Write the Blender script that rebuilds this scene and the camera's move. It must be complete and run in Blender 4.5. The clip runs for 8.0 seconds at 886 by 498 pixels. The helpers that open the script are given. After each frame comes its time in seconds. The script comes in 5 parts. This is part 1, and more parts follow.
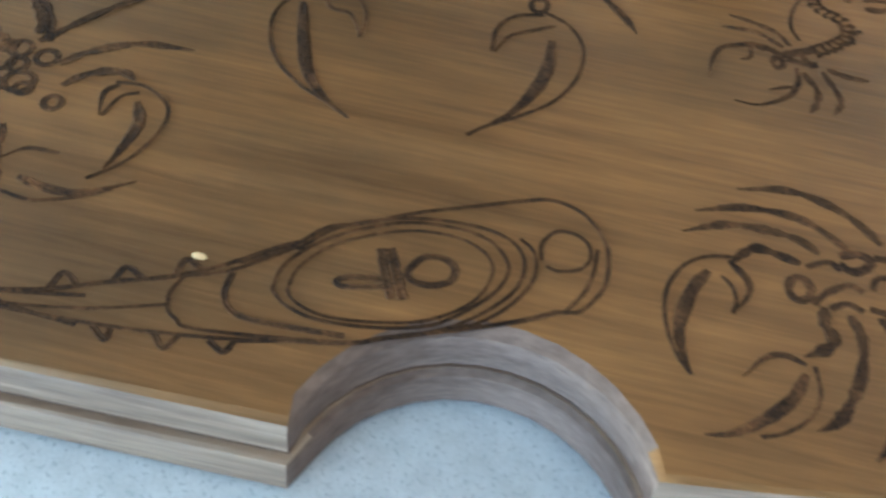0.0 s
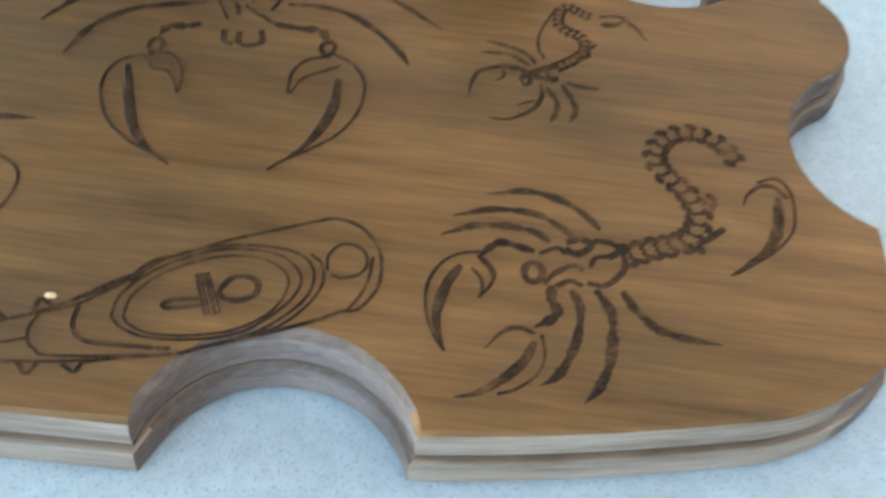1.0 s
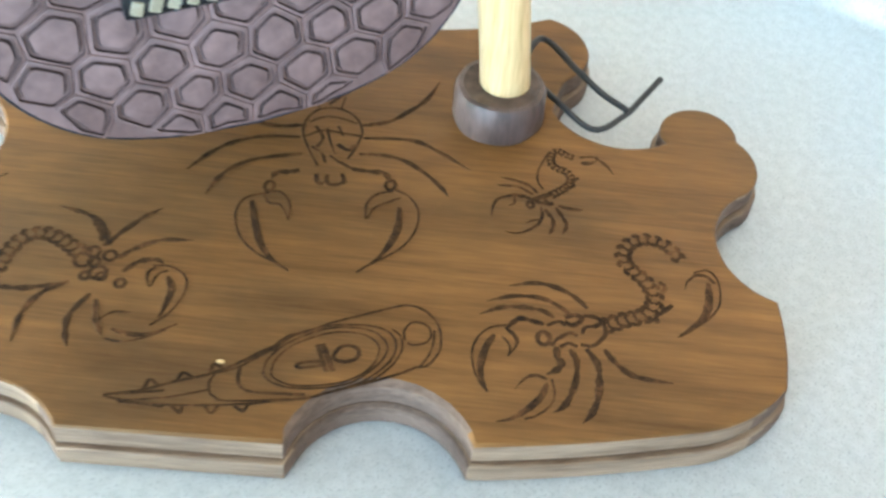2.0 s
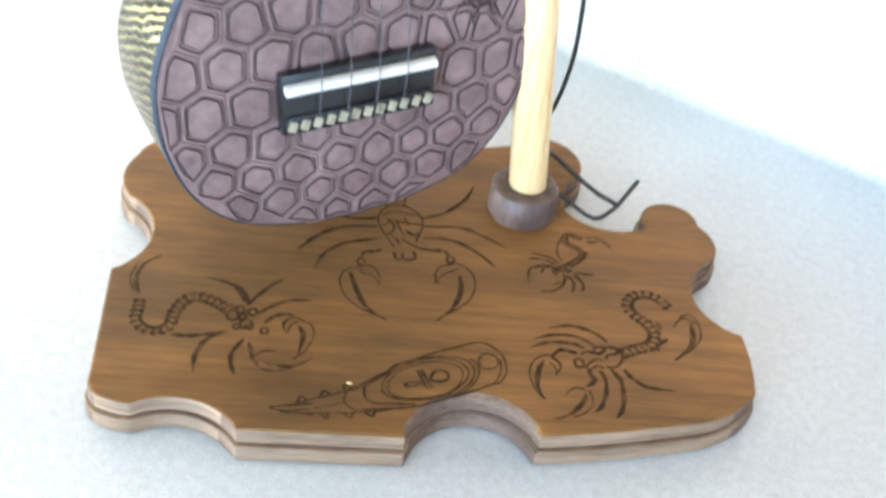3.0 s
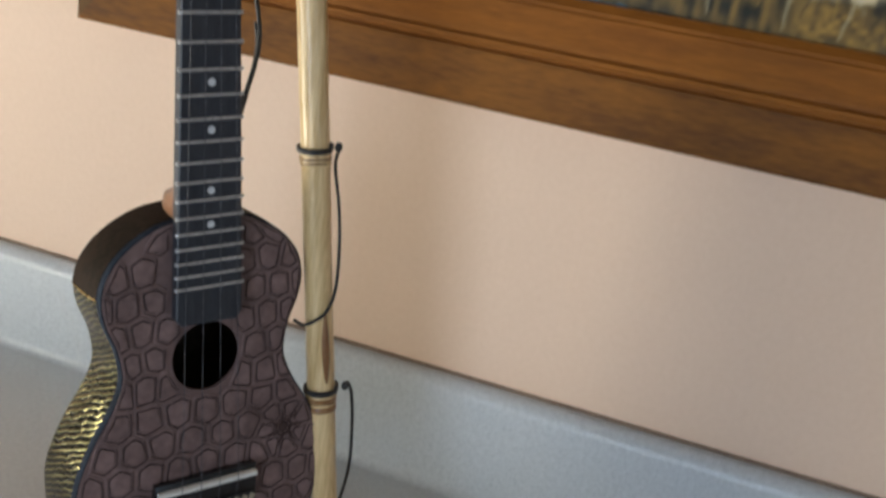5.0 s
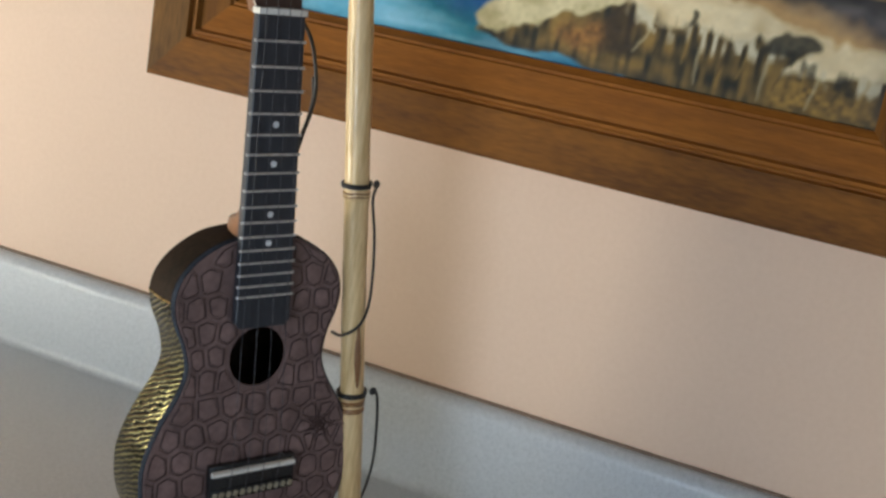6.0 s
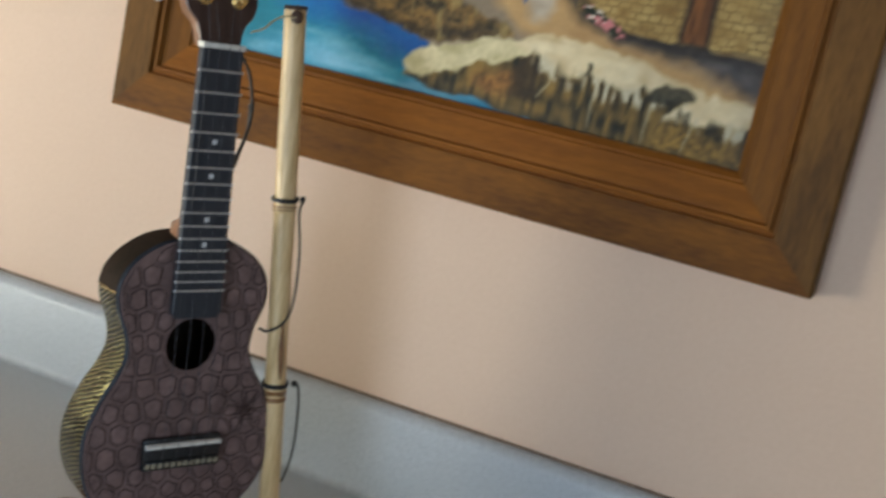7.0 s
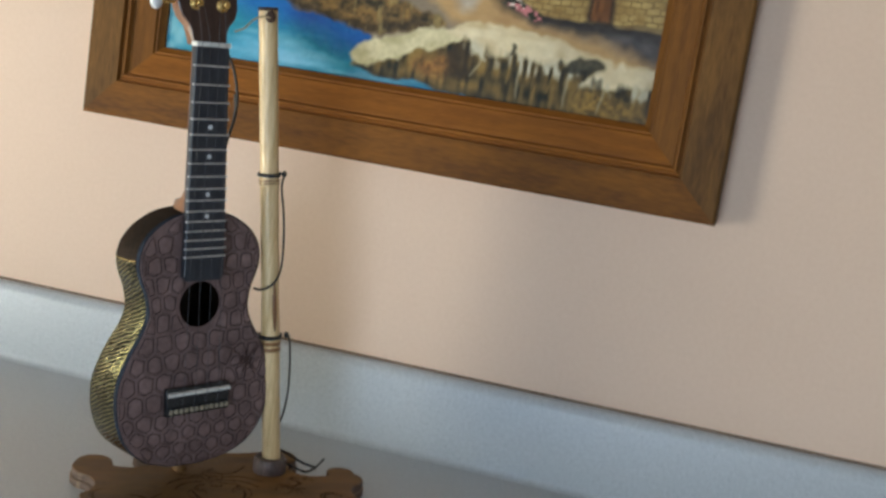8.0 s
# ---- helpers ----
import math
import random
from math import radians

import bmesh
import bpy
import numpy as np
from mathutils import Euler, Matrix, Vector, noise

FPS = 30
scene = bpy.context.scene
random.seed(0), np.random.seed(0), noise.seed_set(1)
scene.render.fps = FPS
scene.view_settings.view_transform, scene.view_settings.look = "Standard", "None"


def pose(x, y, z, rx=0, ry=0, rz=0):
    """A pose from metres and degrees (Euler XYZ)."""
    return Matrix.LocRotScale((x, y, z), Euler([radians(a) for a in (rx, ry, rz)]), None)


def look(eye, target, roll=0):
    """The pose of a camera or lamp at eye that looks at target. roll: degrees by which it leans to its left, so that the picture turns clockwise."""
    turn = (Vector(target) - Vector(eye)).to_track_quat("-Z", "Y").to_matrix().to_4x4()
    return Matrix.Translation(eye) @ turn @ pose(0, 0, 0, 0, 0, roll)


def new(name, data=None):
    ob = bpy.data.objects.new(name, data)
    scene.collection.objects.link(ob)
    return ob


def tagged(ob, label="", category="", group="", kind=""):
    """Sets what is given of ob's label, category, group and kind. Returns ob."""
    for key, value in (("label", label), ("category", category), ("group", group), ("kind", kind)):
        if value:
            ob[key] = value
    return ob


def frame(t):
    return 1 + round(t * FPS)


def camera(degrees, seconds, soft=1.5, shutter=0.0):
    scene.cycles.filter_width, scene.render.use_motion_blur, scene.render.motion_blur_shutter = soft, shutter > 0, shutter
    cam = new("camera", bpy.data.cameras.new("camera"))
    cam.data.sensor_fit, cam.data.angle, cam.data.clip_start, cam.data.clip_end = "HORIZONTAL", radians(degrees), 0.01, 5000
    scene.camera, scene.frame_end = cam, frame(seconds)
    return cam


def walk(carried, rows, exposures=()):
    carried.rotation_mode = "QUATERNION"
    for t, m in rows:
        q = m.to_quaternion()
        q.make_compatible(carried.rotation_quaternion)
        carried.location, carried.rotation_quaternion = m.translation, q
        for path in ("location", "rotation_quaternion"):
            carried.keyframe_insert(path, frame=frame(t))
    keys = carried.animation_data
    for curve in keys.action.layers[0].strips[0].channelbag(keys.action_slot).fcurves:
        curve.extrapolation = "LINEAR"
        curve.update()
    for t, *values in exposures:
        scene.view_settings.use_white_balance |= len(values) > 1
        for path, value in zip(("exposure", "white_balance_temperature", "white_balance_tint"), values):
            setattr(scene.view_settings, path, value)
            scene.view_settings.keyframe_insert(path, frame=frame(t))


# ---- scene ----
cam = camera(42.5, 8.0, soft=2.8, shutter=0.4)
PATH = [
    (0, (0.075, -0.437, 0.173), (-0.756, 0.548, -1.357), 7.4),
    (0.5, (0.093, -0.434, 0.193), (-0.66, 0.554, -1.374), 7.0),
    (0.7, (0.1, -0.434, 0.203), (-0.453, 0.314, -0.973), 6.4),
    (1, (0.11, -0.435, 0.225), (-0.583, 0.572, -1.359), 6.3),
    (1.5, (0.126, -0.46, 0.278), (-0.557, 0.591, -1.281), 6.6),
    (1.7, (0.134, -0.48, 0.294), (-0.595, 0.599, -1.224), 5.5),
    (2.8, (0.14, -0.624, 0.374), (-0.55, 0.667, -0.988), 8.2),
    (3, (0.145, -0.658, 0.384), (-0.548, 0.71, -0.9), 8.9),
    (3.5, (0.117, -0.748, 0.407), (-0.467, 0.843, -0.655), 10.9),
    (4, (0.162, -0.795, 0.454), (-0.376, 0.9, -0.463), 10.1),
    (4.2, (0.185, -0.806, 0.47), (-0.24, 0.474, -0.186), 9.5),
    (4.5, (0.218, -0.824, 0.492), (-0.366, 0.945, -0.238), 9.2),
    (4.8, (0.257, -0.855, 0.513), (-0.219, 0.479, 0.018), 8.1),
    (5, (0.279, -0.884, 0.524), (-0.399, 0.895, -0.09), 7.8),
    (5.2, (0.294, -0.919, 0.528), (-0.391, 0.881, -0.012), 8.6),
    (6.5, (0.375, -1.056, 0.527), (-0.376, 0.73, 0.032), 10.2),
    (6.8, (0.422, -1.087, 0.526), (-0.152, 0.254, 0.179), 10.8),
    (7, (0.437, -1.121, 0.524), (-0.276, 0.709, 0.146), 11.6),
    (7.3, (0.423, -1.195, 0.514), (-0.019, 0.218, 0.273), 12.0),
    (7.5, (0.416, -1.244, 0.505), (-0.148, 0.65, 0.199), 11.2),
    (8, (0.438, -1.322, 0.486), (-0.099, 0.577, 0.163), 7.9),
]
EXPOSURES = [(0, 2.89, 4330, -4), (0.5, 2.99, 4200, -7), (1, 3.05, 4250, -6), (1.5, 3.11, 4590, -6), (3, 3.17, 4950, 2), (3.5, 1.93, 4970, 5), (4, 1.35, 4950, 7), (4.5, 0.83, 5370, 8), (5, 0.71, 5620, 8), (6.5, 0.59, 5670, 7), (7, 0.57, 5530, 6), (7.5, 0.65, 5400, 3), (8, 0.71, 5430, 5)]
BACK_X, BACK_Z, BACK_POWER = -0.05, 0.10, 19.5
SIDE_Y, SIDE_Z, SIDE_POWER = -1.43, -0.24, 38.0
EAST_Y, EAST_Z, EAST_POWER = -1.9, 0.1, 3.3
walk(cam, [(t, look(eye, target, roll)) for t, eye, target, roll in PATH], EXPOSURES)

# ---- light ----
world = bpy.data.worlds.new("daylight")
scene.world = world
world.use_nodes = True
sky = world.node_tree.nodes.new("ShaderNodeTexSky")
sky.sky_type, sky.sun_disc, sky.sun_elevation, sky.sun_rotation = "NISHITA", False, radians(35.7), radians(253)
world.node_tree.links.new(sky.outputs["Color"], world.node_tree.nodes["Background"].inputs["Color"])
world.node_tree.nodes["Background"].inputs["Strength"].default_value = 0.06


def window_light(name, m, width, height, power, colour):
    lamp = bpy.data.lights.new(name, "AREA")
    lamp.shape, lamp.size, lamp.size_y, lamp.energy, lamp.color = "RECTANGLE", width, height, power, colour
    new(name, lamp).matrix_world = m


sun_lamp = bpy.data.lights.new("sun", "SUN")
sun_lamp.energy, sun_lamp.angle, sun_lamp.color = 5.0, radians(0.5), (1.0, 0.89, 0.70)
new("sun", sun_lamp).matrix_world = look((0, 0, 0), (1.0, 0.3, -0.75))
window_light("sky_light_back_window", look((BACK_X, -3.16, BACK_Z), (BACK_X, 0, BACK_Z)), 0.86, 1.3, BACK_POWER, (0.86, 0.93, 1.0))
window_light("sky_light_side_window", look((-1.56, SIDE_Y, SIDE_Z), (0, SIDE_Y, SIDE_Z)), 0.9, 1.14, SIDE_POWER, (1.0, 0.88, 0.66))
# bluish fill added for the right-hand wall, as from an unseen east window
window_light("blue_fill_east_window", look((2.44, EAST_Y, EAST_Z), (0, EAST_Y, EAST_Z)), 1.1, 1.1, EAST_POWER, (0.72, 0.86, 1.0))


# ---- materials ----
def surface(name, dark, light, scale=20.0, stretch=(1, 1, 1), rough=0.5, metal=0.0, bump=0.15, fine=8.0, fleck=None, coat=0.0,
            low=0.35, high=0.68, spread=0.12, spec=0.5):
    """A procedural surface: two scales of noise between two colours, relief and a slightly uneven gloss."""
    m = bpy.data.materials.new(name)
    m.use_nodes = True
    nodes, link = m.node_tree.nodes, m.node_tree.links.new
    shader = nodes["Principled BSDF"]
    coords, mapping = nodes.new("ShaderNodeTexCoord"), nodes.new("ShaderNodeMapping")
    mapping.inputs["Scale"].default_value = stretch
    link(coords.outputs["Object"], mapping.inputs["Vector"])
    broad, grain = nodes.new("ShaderNodeTexNoise"), nodes.new("ShaderNodeTexNoise")
    for node, size, detail in ((broad, scale, 4.0), (grain, scale * fine, 3.0)):
        node.inputs["Scale"].default_value, node.inputs["Detail"].default_value = size, detail
        link(mapping.outputs["Vector"], node.inputs["Vector"])
    both = nodes.new("ShaderNodeMix")
    both.data_type = "FLOAT"
    both.inputs[0].default_value = 0.42
    link(broad.outputs["Fac"], both.inputs[2])
    link(grain.outputs["Fac"], both.inputs[3])
    ramp = nodes.new("ShaderNodeValToRGB")
    ramp.color_ramp.elements[0].position, ramp.color_ramp.elements[1].position = low, high
    ramp.color_ramp.elements[0].color, ramp.color_ramp.elements[1].color = (*dark, 1), (*light, 1)
    link(both.outputs[0], ramp.inputs["Fac"])
    colour = ramp.outputs["Color"]
    if fleck:
        tint, size, amount = fleck
        spots, cut, mix = nodes.new("ShaderNodeTexNoise"), nodes.new("ShaderNodeValToRGB"), nodes.new("ShaderNodeMix")
        spots.inputs["Scale"].default_value, spots.inputs["Detail"].default_value = size, 2.0
        link(coords.outputs["Object"], spots.inputs["Vector"])
        cut.color_ramp.elements[0].position, cut.color_ramp.elements[1].position = amount, amount + 0.07
        link(spots.outputs["Fac"], cut.inputs["Fac"])
        mix.data_type = "RGBA"
        link(cut.outputs["Color"], mix.inputs[0])
        link(colour, mix.inputs[6])
        mix.inputs[7].default_value = (*tint, 1)
        colour = mix.outputs[2]
    link(colour, shader.inputs["Base Color"])
    gloss = nodes.new("ShaderNodeMapRange")
    gloss.inputs["To Min"].default_value, gloss.inputs["To Max"].default_value = max(rough - spread, 0.03), min(rough + spread, 1.0)
    link(broad.outputs["Fac"], gloss.inputs["Value"])
    link(gloss.outputs["Result"], shader.inputs["Roughness"])
    shader.inputs["Metallic"].default_value = metal
    shader.inputs["Specular IOR Level"].default_value = spec
    shader.inputs["Coat Weight"].default_value = coat
    shader.inputs["Coat Roughness"].default_value = 0.25
    relief = nodes.new("ShaderNodeBump")
    relief.inputs["Strength"].default_value, relief.inputs["Distance"].default_value = bump, 0.001
    link(grain.outputs["Fac"], relief.inputs["Height"])
    link(relief.outputs["Normal"], shader.inputs["Normal"])
    return m


def ridged(name, dark, light, bands, rough, metal):
    """A glossy skin-like surface with fine slanting ridges, gilt on the crests."""
    m = surface(name, dark, light, 45.0, (1, 1, 2.2), rough, metal, 0.2, 5.0)
    nodes, link = m.node_tree.nodes, m.node_tree.links.new
    shader = nodes["Principled BSDF"]
    coords, tilt, wave, relief = nodes.new("ShaderNodeTexCoord"), nodes.new("ShaderNodeMapping"), nodes.new("ShaderNodeTexWave"), nodes.new("ShaderNodeBump")
    tilt.inputs["Rotation"].default_value = (radians(24), 0, 0)
    wave.wave_type, wave.bands_direction = "BANDS", "Z"
    wave.inputs["Scale"].default_value, wave.inputs["Distortion"].default_value = bands, 4.5
    wave.inputs["Detail"].default_value, wave.inputs["Detail Scale"].default_value = 2.0, 1.2
    link(coords.outputs["Object"], tilt.inputs["Vector"])
    link(tilt.outputs["Vector"], wave.inputs["Vector"])
    relief.inputs["Strength"].default_value, relief.inputs["Distance"].default_value = 0.7, 0.0008
    link(wave.outputs["Fac"], relief.inputs["Height"])
    link(relief.outputs["Normal"], shader.inputs["Normal"])
    crest, mix = nodes.new("ShaderNodeValToRGB"), nodes.new("ShaderNodeMix")
    crest.color_ramp.elements[0].position, crest.color_ramp.elements[1].position = 0.45, 0.95
    link(wave.outputs["Fac"], crest.inputs["Fac"])
    mix.data_type = "RGBA"
    link(crest.outputs["Color"], mix.inputs[0])
    mix.inputs[6].default_value = (0.022, 0.021, 0.012, 1)
    link(shader.inputs["Base Color"].links[0].from_socket, mix.inputs[7])
    link(mix.outputs[2], shader.inputs["Base Color"])
    return m


def blotched(m, tints, size, stretch):
    """Uneven stain and wear over a surface: broad soft patches that multiply its colour."""
    nodes, link = m.node_tree.nodes, m.node_tree.links.new
    shader = nodes["Principled BSDF"]
    coords, mapping, patches = nodes.new("ShaderNodeTexCoord"), nodes.new("ShaderNodeMapping"), nodes.new("ShaderNodeTexNoise")
    mapping.inputs["Scale"].default_value = stretch
    link(coords.outputs["Object"], mapping.inputs["Vector"])
    link(mapping.outputs["Vector"], patches.inputs["Vector"])
    patches.inputs["Scale"].default_value, patches.inputs["Detail"].default_value, patches.inputs["Roughness"].default_value = size, 5.0, 0.62
    ramp, mix = nodes.new("ShaderNodeValToRGB"), nodes.new("ShaderNodeMix")
    stops = ramp.color_ramp.elements
    stops[0].position, stops[1].position = 0.34, 0.66
    stops.new(0.5)
    for stop, tint in zip(stops, tints):
        stop.color = (*tint, 1)
    link(patches.outputs["Fac"], ramp.inputs["Fac"])
    mix.data_type, mix.blend_type = "RGBA", "MULTIPLY"
    mix.inputs[0].default_value = 1.0
    link(shader.inputs["Base Color"].links[0].from_socket, mix.inputs[6])
    link(ramp.outputs["Color"], mix.inputs[7])
    link(mix.outputs[2], shader.inputs["Base Color"])


def glass(name):
    m = bpy.data.materials.new(name)
    m.use_nodes = True
    shader = m.node_tree.nodes["Principled BSDF"]
    shader.inputs["Transmission Weight"].default_value, shader.inputs["Roughness"].default_value = 1.0, 0.02
    return m


PAINT = surface("peach_wall_paint", (0.69, 0.505, 0.365), (0.74, 0.555, 0.415), 3.0, rough=0.75, bump=0.08, fine=60)
# paints of the unseen walls and ceiling, darkened to bounce less light
PLAIN = surface("plain_room_paint", (0.20, 0.19, 0.18), (0.25, 0.24, 0.23), 3.0, rough=0.8, bump=0.06, fine=50)
CEILING = surface("ceiling_paint", (0.27, 0.27, 0.265), (0.32, 0.32, 0.315), 3.0, rough=0.85, bump=0.06, fine=50)
FLOOR = surface("floor_vinyl", (0.22, 0.17, 0.12), (0.32, 0.25, 0.19), 6.0, rough=0.5, bump=0.05)
LAMINATE = surface("speckled_laminate", (0.41, 0.43, 0.445), (0.53, 0.55, 0.565), 230.0, rough=0.36, bump=0.04, fine=5.0,
                   fleck=((0.365, 0.385, 0.41), 1000.0, 0.58), low=0.3, high=0.6, spread=0.05)
SPLASH_SHADE = surface("backsplash_shade", (0.16, 0.11, 0.08), (0.26, 0.19, 0.14), 60.0, rough=0.7)
CABINET = surface("cabinet_wood", (0.22, 0.12, 0.06), (0.32, 0.19, 0.10), 12.0, (1, 1, 0.1), rough=0.5)
BOARD = surface("varnished_board", (0.0856, 0.0409, 0.0112), (0.2306, 0.1209, 0.0358), 11.0, (1.0, 17.0, 8.0), rough=0.55, bump=0.22, fine=5.0, spec=0.22, low=0.25, high=0.74)
blotched(BOARD, ((0.66, 0.70, 0.80), (0.98, 0.97, 0.95), (1.23, 1.19, 1.12)), 17.0, (0.55, 1.3, 1.0))
EDGE = surface("sawn_board_edge", (0.134, 0.083, 0.047), (0.336, 0.237, 0.151), 14.0, (1.0, 1.0, 16.0), rough=0.6, bump=0.3, fine=6.0)
END = surface("dark_end_grain", (0.092, 0.062, 0.045), (0.215, 0.150, 0.112), 18.0, (2, 2, 9), rough=0.7, bump=0.3, spec=0.2)
SEAM = surface("glue_seam", (0.05, 0.025, 0.012), (0.11, 0.055, 0.025), 60.0, rough=0.7)
BURN = surface("burnt_carving", (0.020, 0.012, 0.008), (0.115, 0.060, 0.023), 210.0, rough=0.8, bump=0.5, spec=0.1, low=0.38, high=0.7)
blotched(BURN, ((0.7, 0.7, 0.75), (1.0, 1.0, 1.0), (1.7, 1.6, 1.5)), 120.0, (1.0, 1.0, 1.0))
CHAR = surface("charred_rim", (0.03, 0.018, 0.012), (0.10, 0.05, 0.03), 90.0, rough=0.6, bump=0.4)
SOCKET = surface("weathered_socket", (0.034, 0.023, 0.019), (0.135, 0.090, 0.076), 70.0, (1, 1, 0.35), rough=0.5, bump=0.5, fine=4.0)
BAMBOO = surface("pale_bamboo", (0.5459, 0.3678, 0.1548), (0.8310, 0.6296, 0.3328), 26.0, (9, 9, 0.5), rough=0.32, bump=0.08, fine=5.0, coat=0.2)
STREAK = surface("bamboo_streak", (0.18, 0.075, 0.025), (0.36, 0.19, 0.07), 40.0, (6, 6, 0.6), rough=0.4)
NODE = surface("bamboo_node", (0.15, 0.07, 0.03), (0.48, 0.31, 0.14), 90.0, rough=0.5, bump=0.4)
CORD = surface("black_cord", (0.006, 0.006, 0.007), (0.022, 0.021, 0.022), 300.0, rough=0.45, bump=0.3)
TWINE = surface("cream_twine", (0.42, 0.33, 0.18), (0.62, 0.52, 0.32), 300.0, rough=0.8, bump=0.4)
TOP = surface("mauve_soundboard", (0.1097, 0.0683, 0.0619), (0.2093, 0.1365, 0.1247), 28.0, rough=0.52, bump=0.3, fine=6.0, spec=0.5)
CELL = surface("mauve_hexagon", (0.1116, 0.0692, 0.0628), (0.2437, 0.1602, 0.1474), 40.0, rough=0.5, bump=0.3, fine=5.0, spec=0.5)
GROOVE = surface("dark_groove", (0.026, 0.015, 0.013), (0.060, 0.036, 0.032), 120.0, rough=0.65, bump=0.3, spec=0.2)
MARK = surface("brown_mark", (0.036, 0.021, 0.018), (0.085, 0.052, 0.046), 120.0, rough=0.65, bump=0.3, spec=0.2)
BINDING = surface("navy_binding", (0.010, 0.013, 0.020), (0.032, 0.040, 0.056), 60.0, rough=0.75, spec=0.08)
SIDE = ridged("olive_gold_side", (0.18, 0.165, 0.072), (0.68, 0.62, 0.29), 80.0, 0.2, 1.0)
SHOULDER = surface("dark_shoulder", (0.012, 0.008, 0.005), (0.034, 0.021, 0.013), 30.0, rough=0.7, bump=0.2, spec=0.08)
NECK = surface("neck_wood", (0.13, 0.055, 0.022), (0.26, 0.12, 0.052), 18.0, (6, 6, 0.8), rough=0.4, coat=0.2)
HEAD = surface("headstock_veneer", (0.030, 0.014, 0.010), (0.075, 0.038, 0.028), 22.0, (8, 8, 0.8), rough=0.35, coat=0.2)
FINGER = surface("slate_fingerboard", (0.016, 0.018, 0.024), (0.036, 0.039, 0.048), 60.0, (4, 4, 0.6), rough=0.42)
FRET = surface("nickel_fret", (0.62, 0.62, 0.62), (0.8, 0.8, 0.8), 120.0, rough=0.35, metal=0.75, bump=0.05)
PEARL = surface("pearl_dot", (0.62, 0.64, 0.66), (0.8, 0.8, 0.8), 200.0, rough=0.25, bump=0.03)
BONE = surface("bone_saddle", (0.66, 0.64, 0.58), (0.78, 0.76, 0.71), 90.0, rough=0.3, bump=0.05)
STRING = surface("clear_nylon", (0.066, 0.066, 0.072), (0.108, 0.108, 0.114), 200.0, rough=0.25, bump=0.02)
BLACK = surface("black_lacquer", (0.008, 0.008, 0.009), (0.02, 0.02, 0.021), 60.0, rough=0.22, bump=0.05, coat=0.3)
GOLD = surface("brass_gilt", (0.55, 0.36, 0.10), (0.80, 0.58, 0.22), 120.0, rough=0.28, metal=0.95, bump=0.05)
TIES = surface("cream_tie_beads", (0.20, 0.17, 0.11), (0.42, 0.37, 0.26), 200.0, rough=0.4)
FRAME = surface("oak_frame", (0.1650, 0.0568, 0.0072), (0.2805, 0.1049, 0.0136), 9.0, (1.2, 8, 12), rough=0.6, bump=0.2, fine=6.0, spec=0.15)
FRAME_UP = surface("oak_frame_upright", (0.1105, 0.0434, 0.0067), (0.2099, 0.0861, 0.0140), 9.0, (12, 8, 1.2), rough=0.6, bump=0.2, fine=6.0, spec=0.15)
FRAME_DARK = surface("oak_frame_stained", (0.0931, 0.0364, 0.0068), (0.2173, 0.0863, 0.0127), 7.0, (1.5, 6, 7), rough=0.62, bump=0.25, fine=6.0, spec=0.15)
FRAME_DARK_UP = surface("oak_frame_stained_upright", (0.0750, 0.0361, 0.0096), (0.1900, 0.0931, 0.0240), 7.0, (8, 6, 1.3), rough=0.62, bump=0.25, fine=6.0, spec=0.15)
ALU = surface("white_window_frame", (0.74, 0.74, 0.72), (0.8, 0.8, 0.79), 20.0, rough=0.4)
PANE = glass("window_glass")


# ---- mesh helpers ----
def part(name, bm, material, parent=None, label="", smooth=True):
    """Links a bmesh as one mesh object under a thing or a part."""
    mesh = bpy.data.meshes.new(name)
    bm.to_mesh(mesh)
    bm.free()
    for m in material if isinstance(material, (list, tuple)) else [material]:
        mesh.materials.append(m)
    if smooth:
        mesh.shade_smooth()
        mesh.set_sharp_from_angle(angle=radians(38))
    ob = new(name, mesh)
    if parent:
        ob.parent = parent
    if label:
        tagged(ob, label)
    return ob


def thing(name, m, label, category, kind=""):
    ob = new(name)
    ob.empty_display_size = 0.02
    ob.matrix_world = m
    return tagged(ob, label, category, kind=kind)


def box(bm, x0, x1, y0, y1, z0, z1, bevel=0.0):
    made = bmesh.ops.create_cube(bm, size=1.0, matrix=Matrix.LocRotScale(((x0 + x1) / 2, (y0 + y1) / 2, (z0 + z1) / 2), None, (x1 - x0, y1 - y0, z1 - z0)))
    if bevel:
        edges = {e for v in made["verts"] for e in v.link_edges}
        bmesh.ops.bevel(bm, geom=list(edges), offset=bevel, segments=2, affect="EDGES", profile=0.6)
    return bm


def spline(points, steps=8, closed=False):
    """A smooth line through a few control points."""
    pts = [Vector(p) for p in points]
    n, out = len(pts), []
    for i in range(n if closed else n - 1):
        if closed:
            a, b, c, d = pts[i - 1], pts[i], pts[(i + 1) % n], pts[(i + 2) % n]
        else:
            b, c = pts[i], pts[i + 1]
            a, d = (pts[i - 1] if i else b * 2 - c), (pts[i + 2] if i + 2 < n else c * 2 - b)
        for k in range(steps):
            t = k / steps
            out.append(0.5 * (2 * b + (c - a) * t + (2 * a - 5 * b + 4 * c - d) * t * t + (3 * b - a - 3 * c + d) * t ** 3))
    if not closed:
        out.append(pts[-1])
    return out


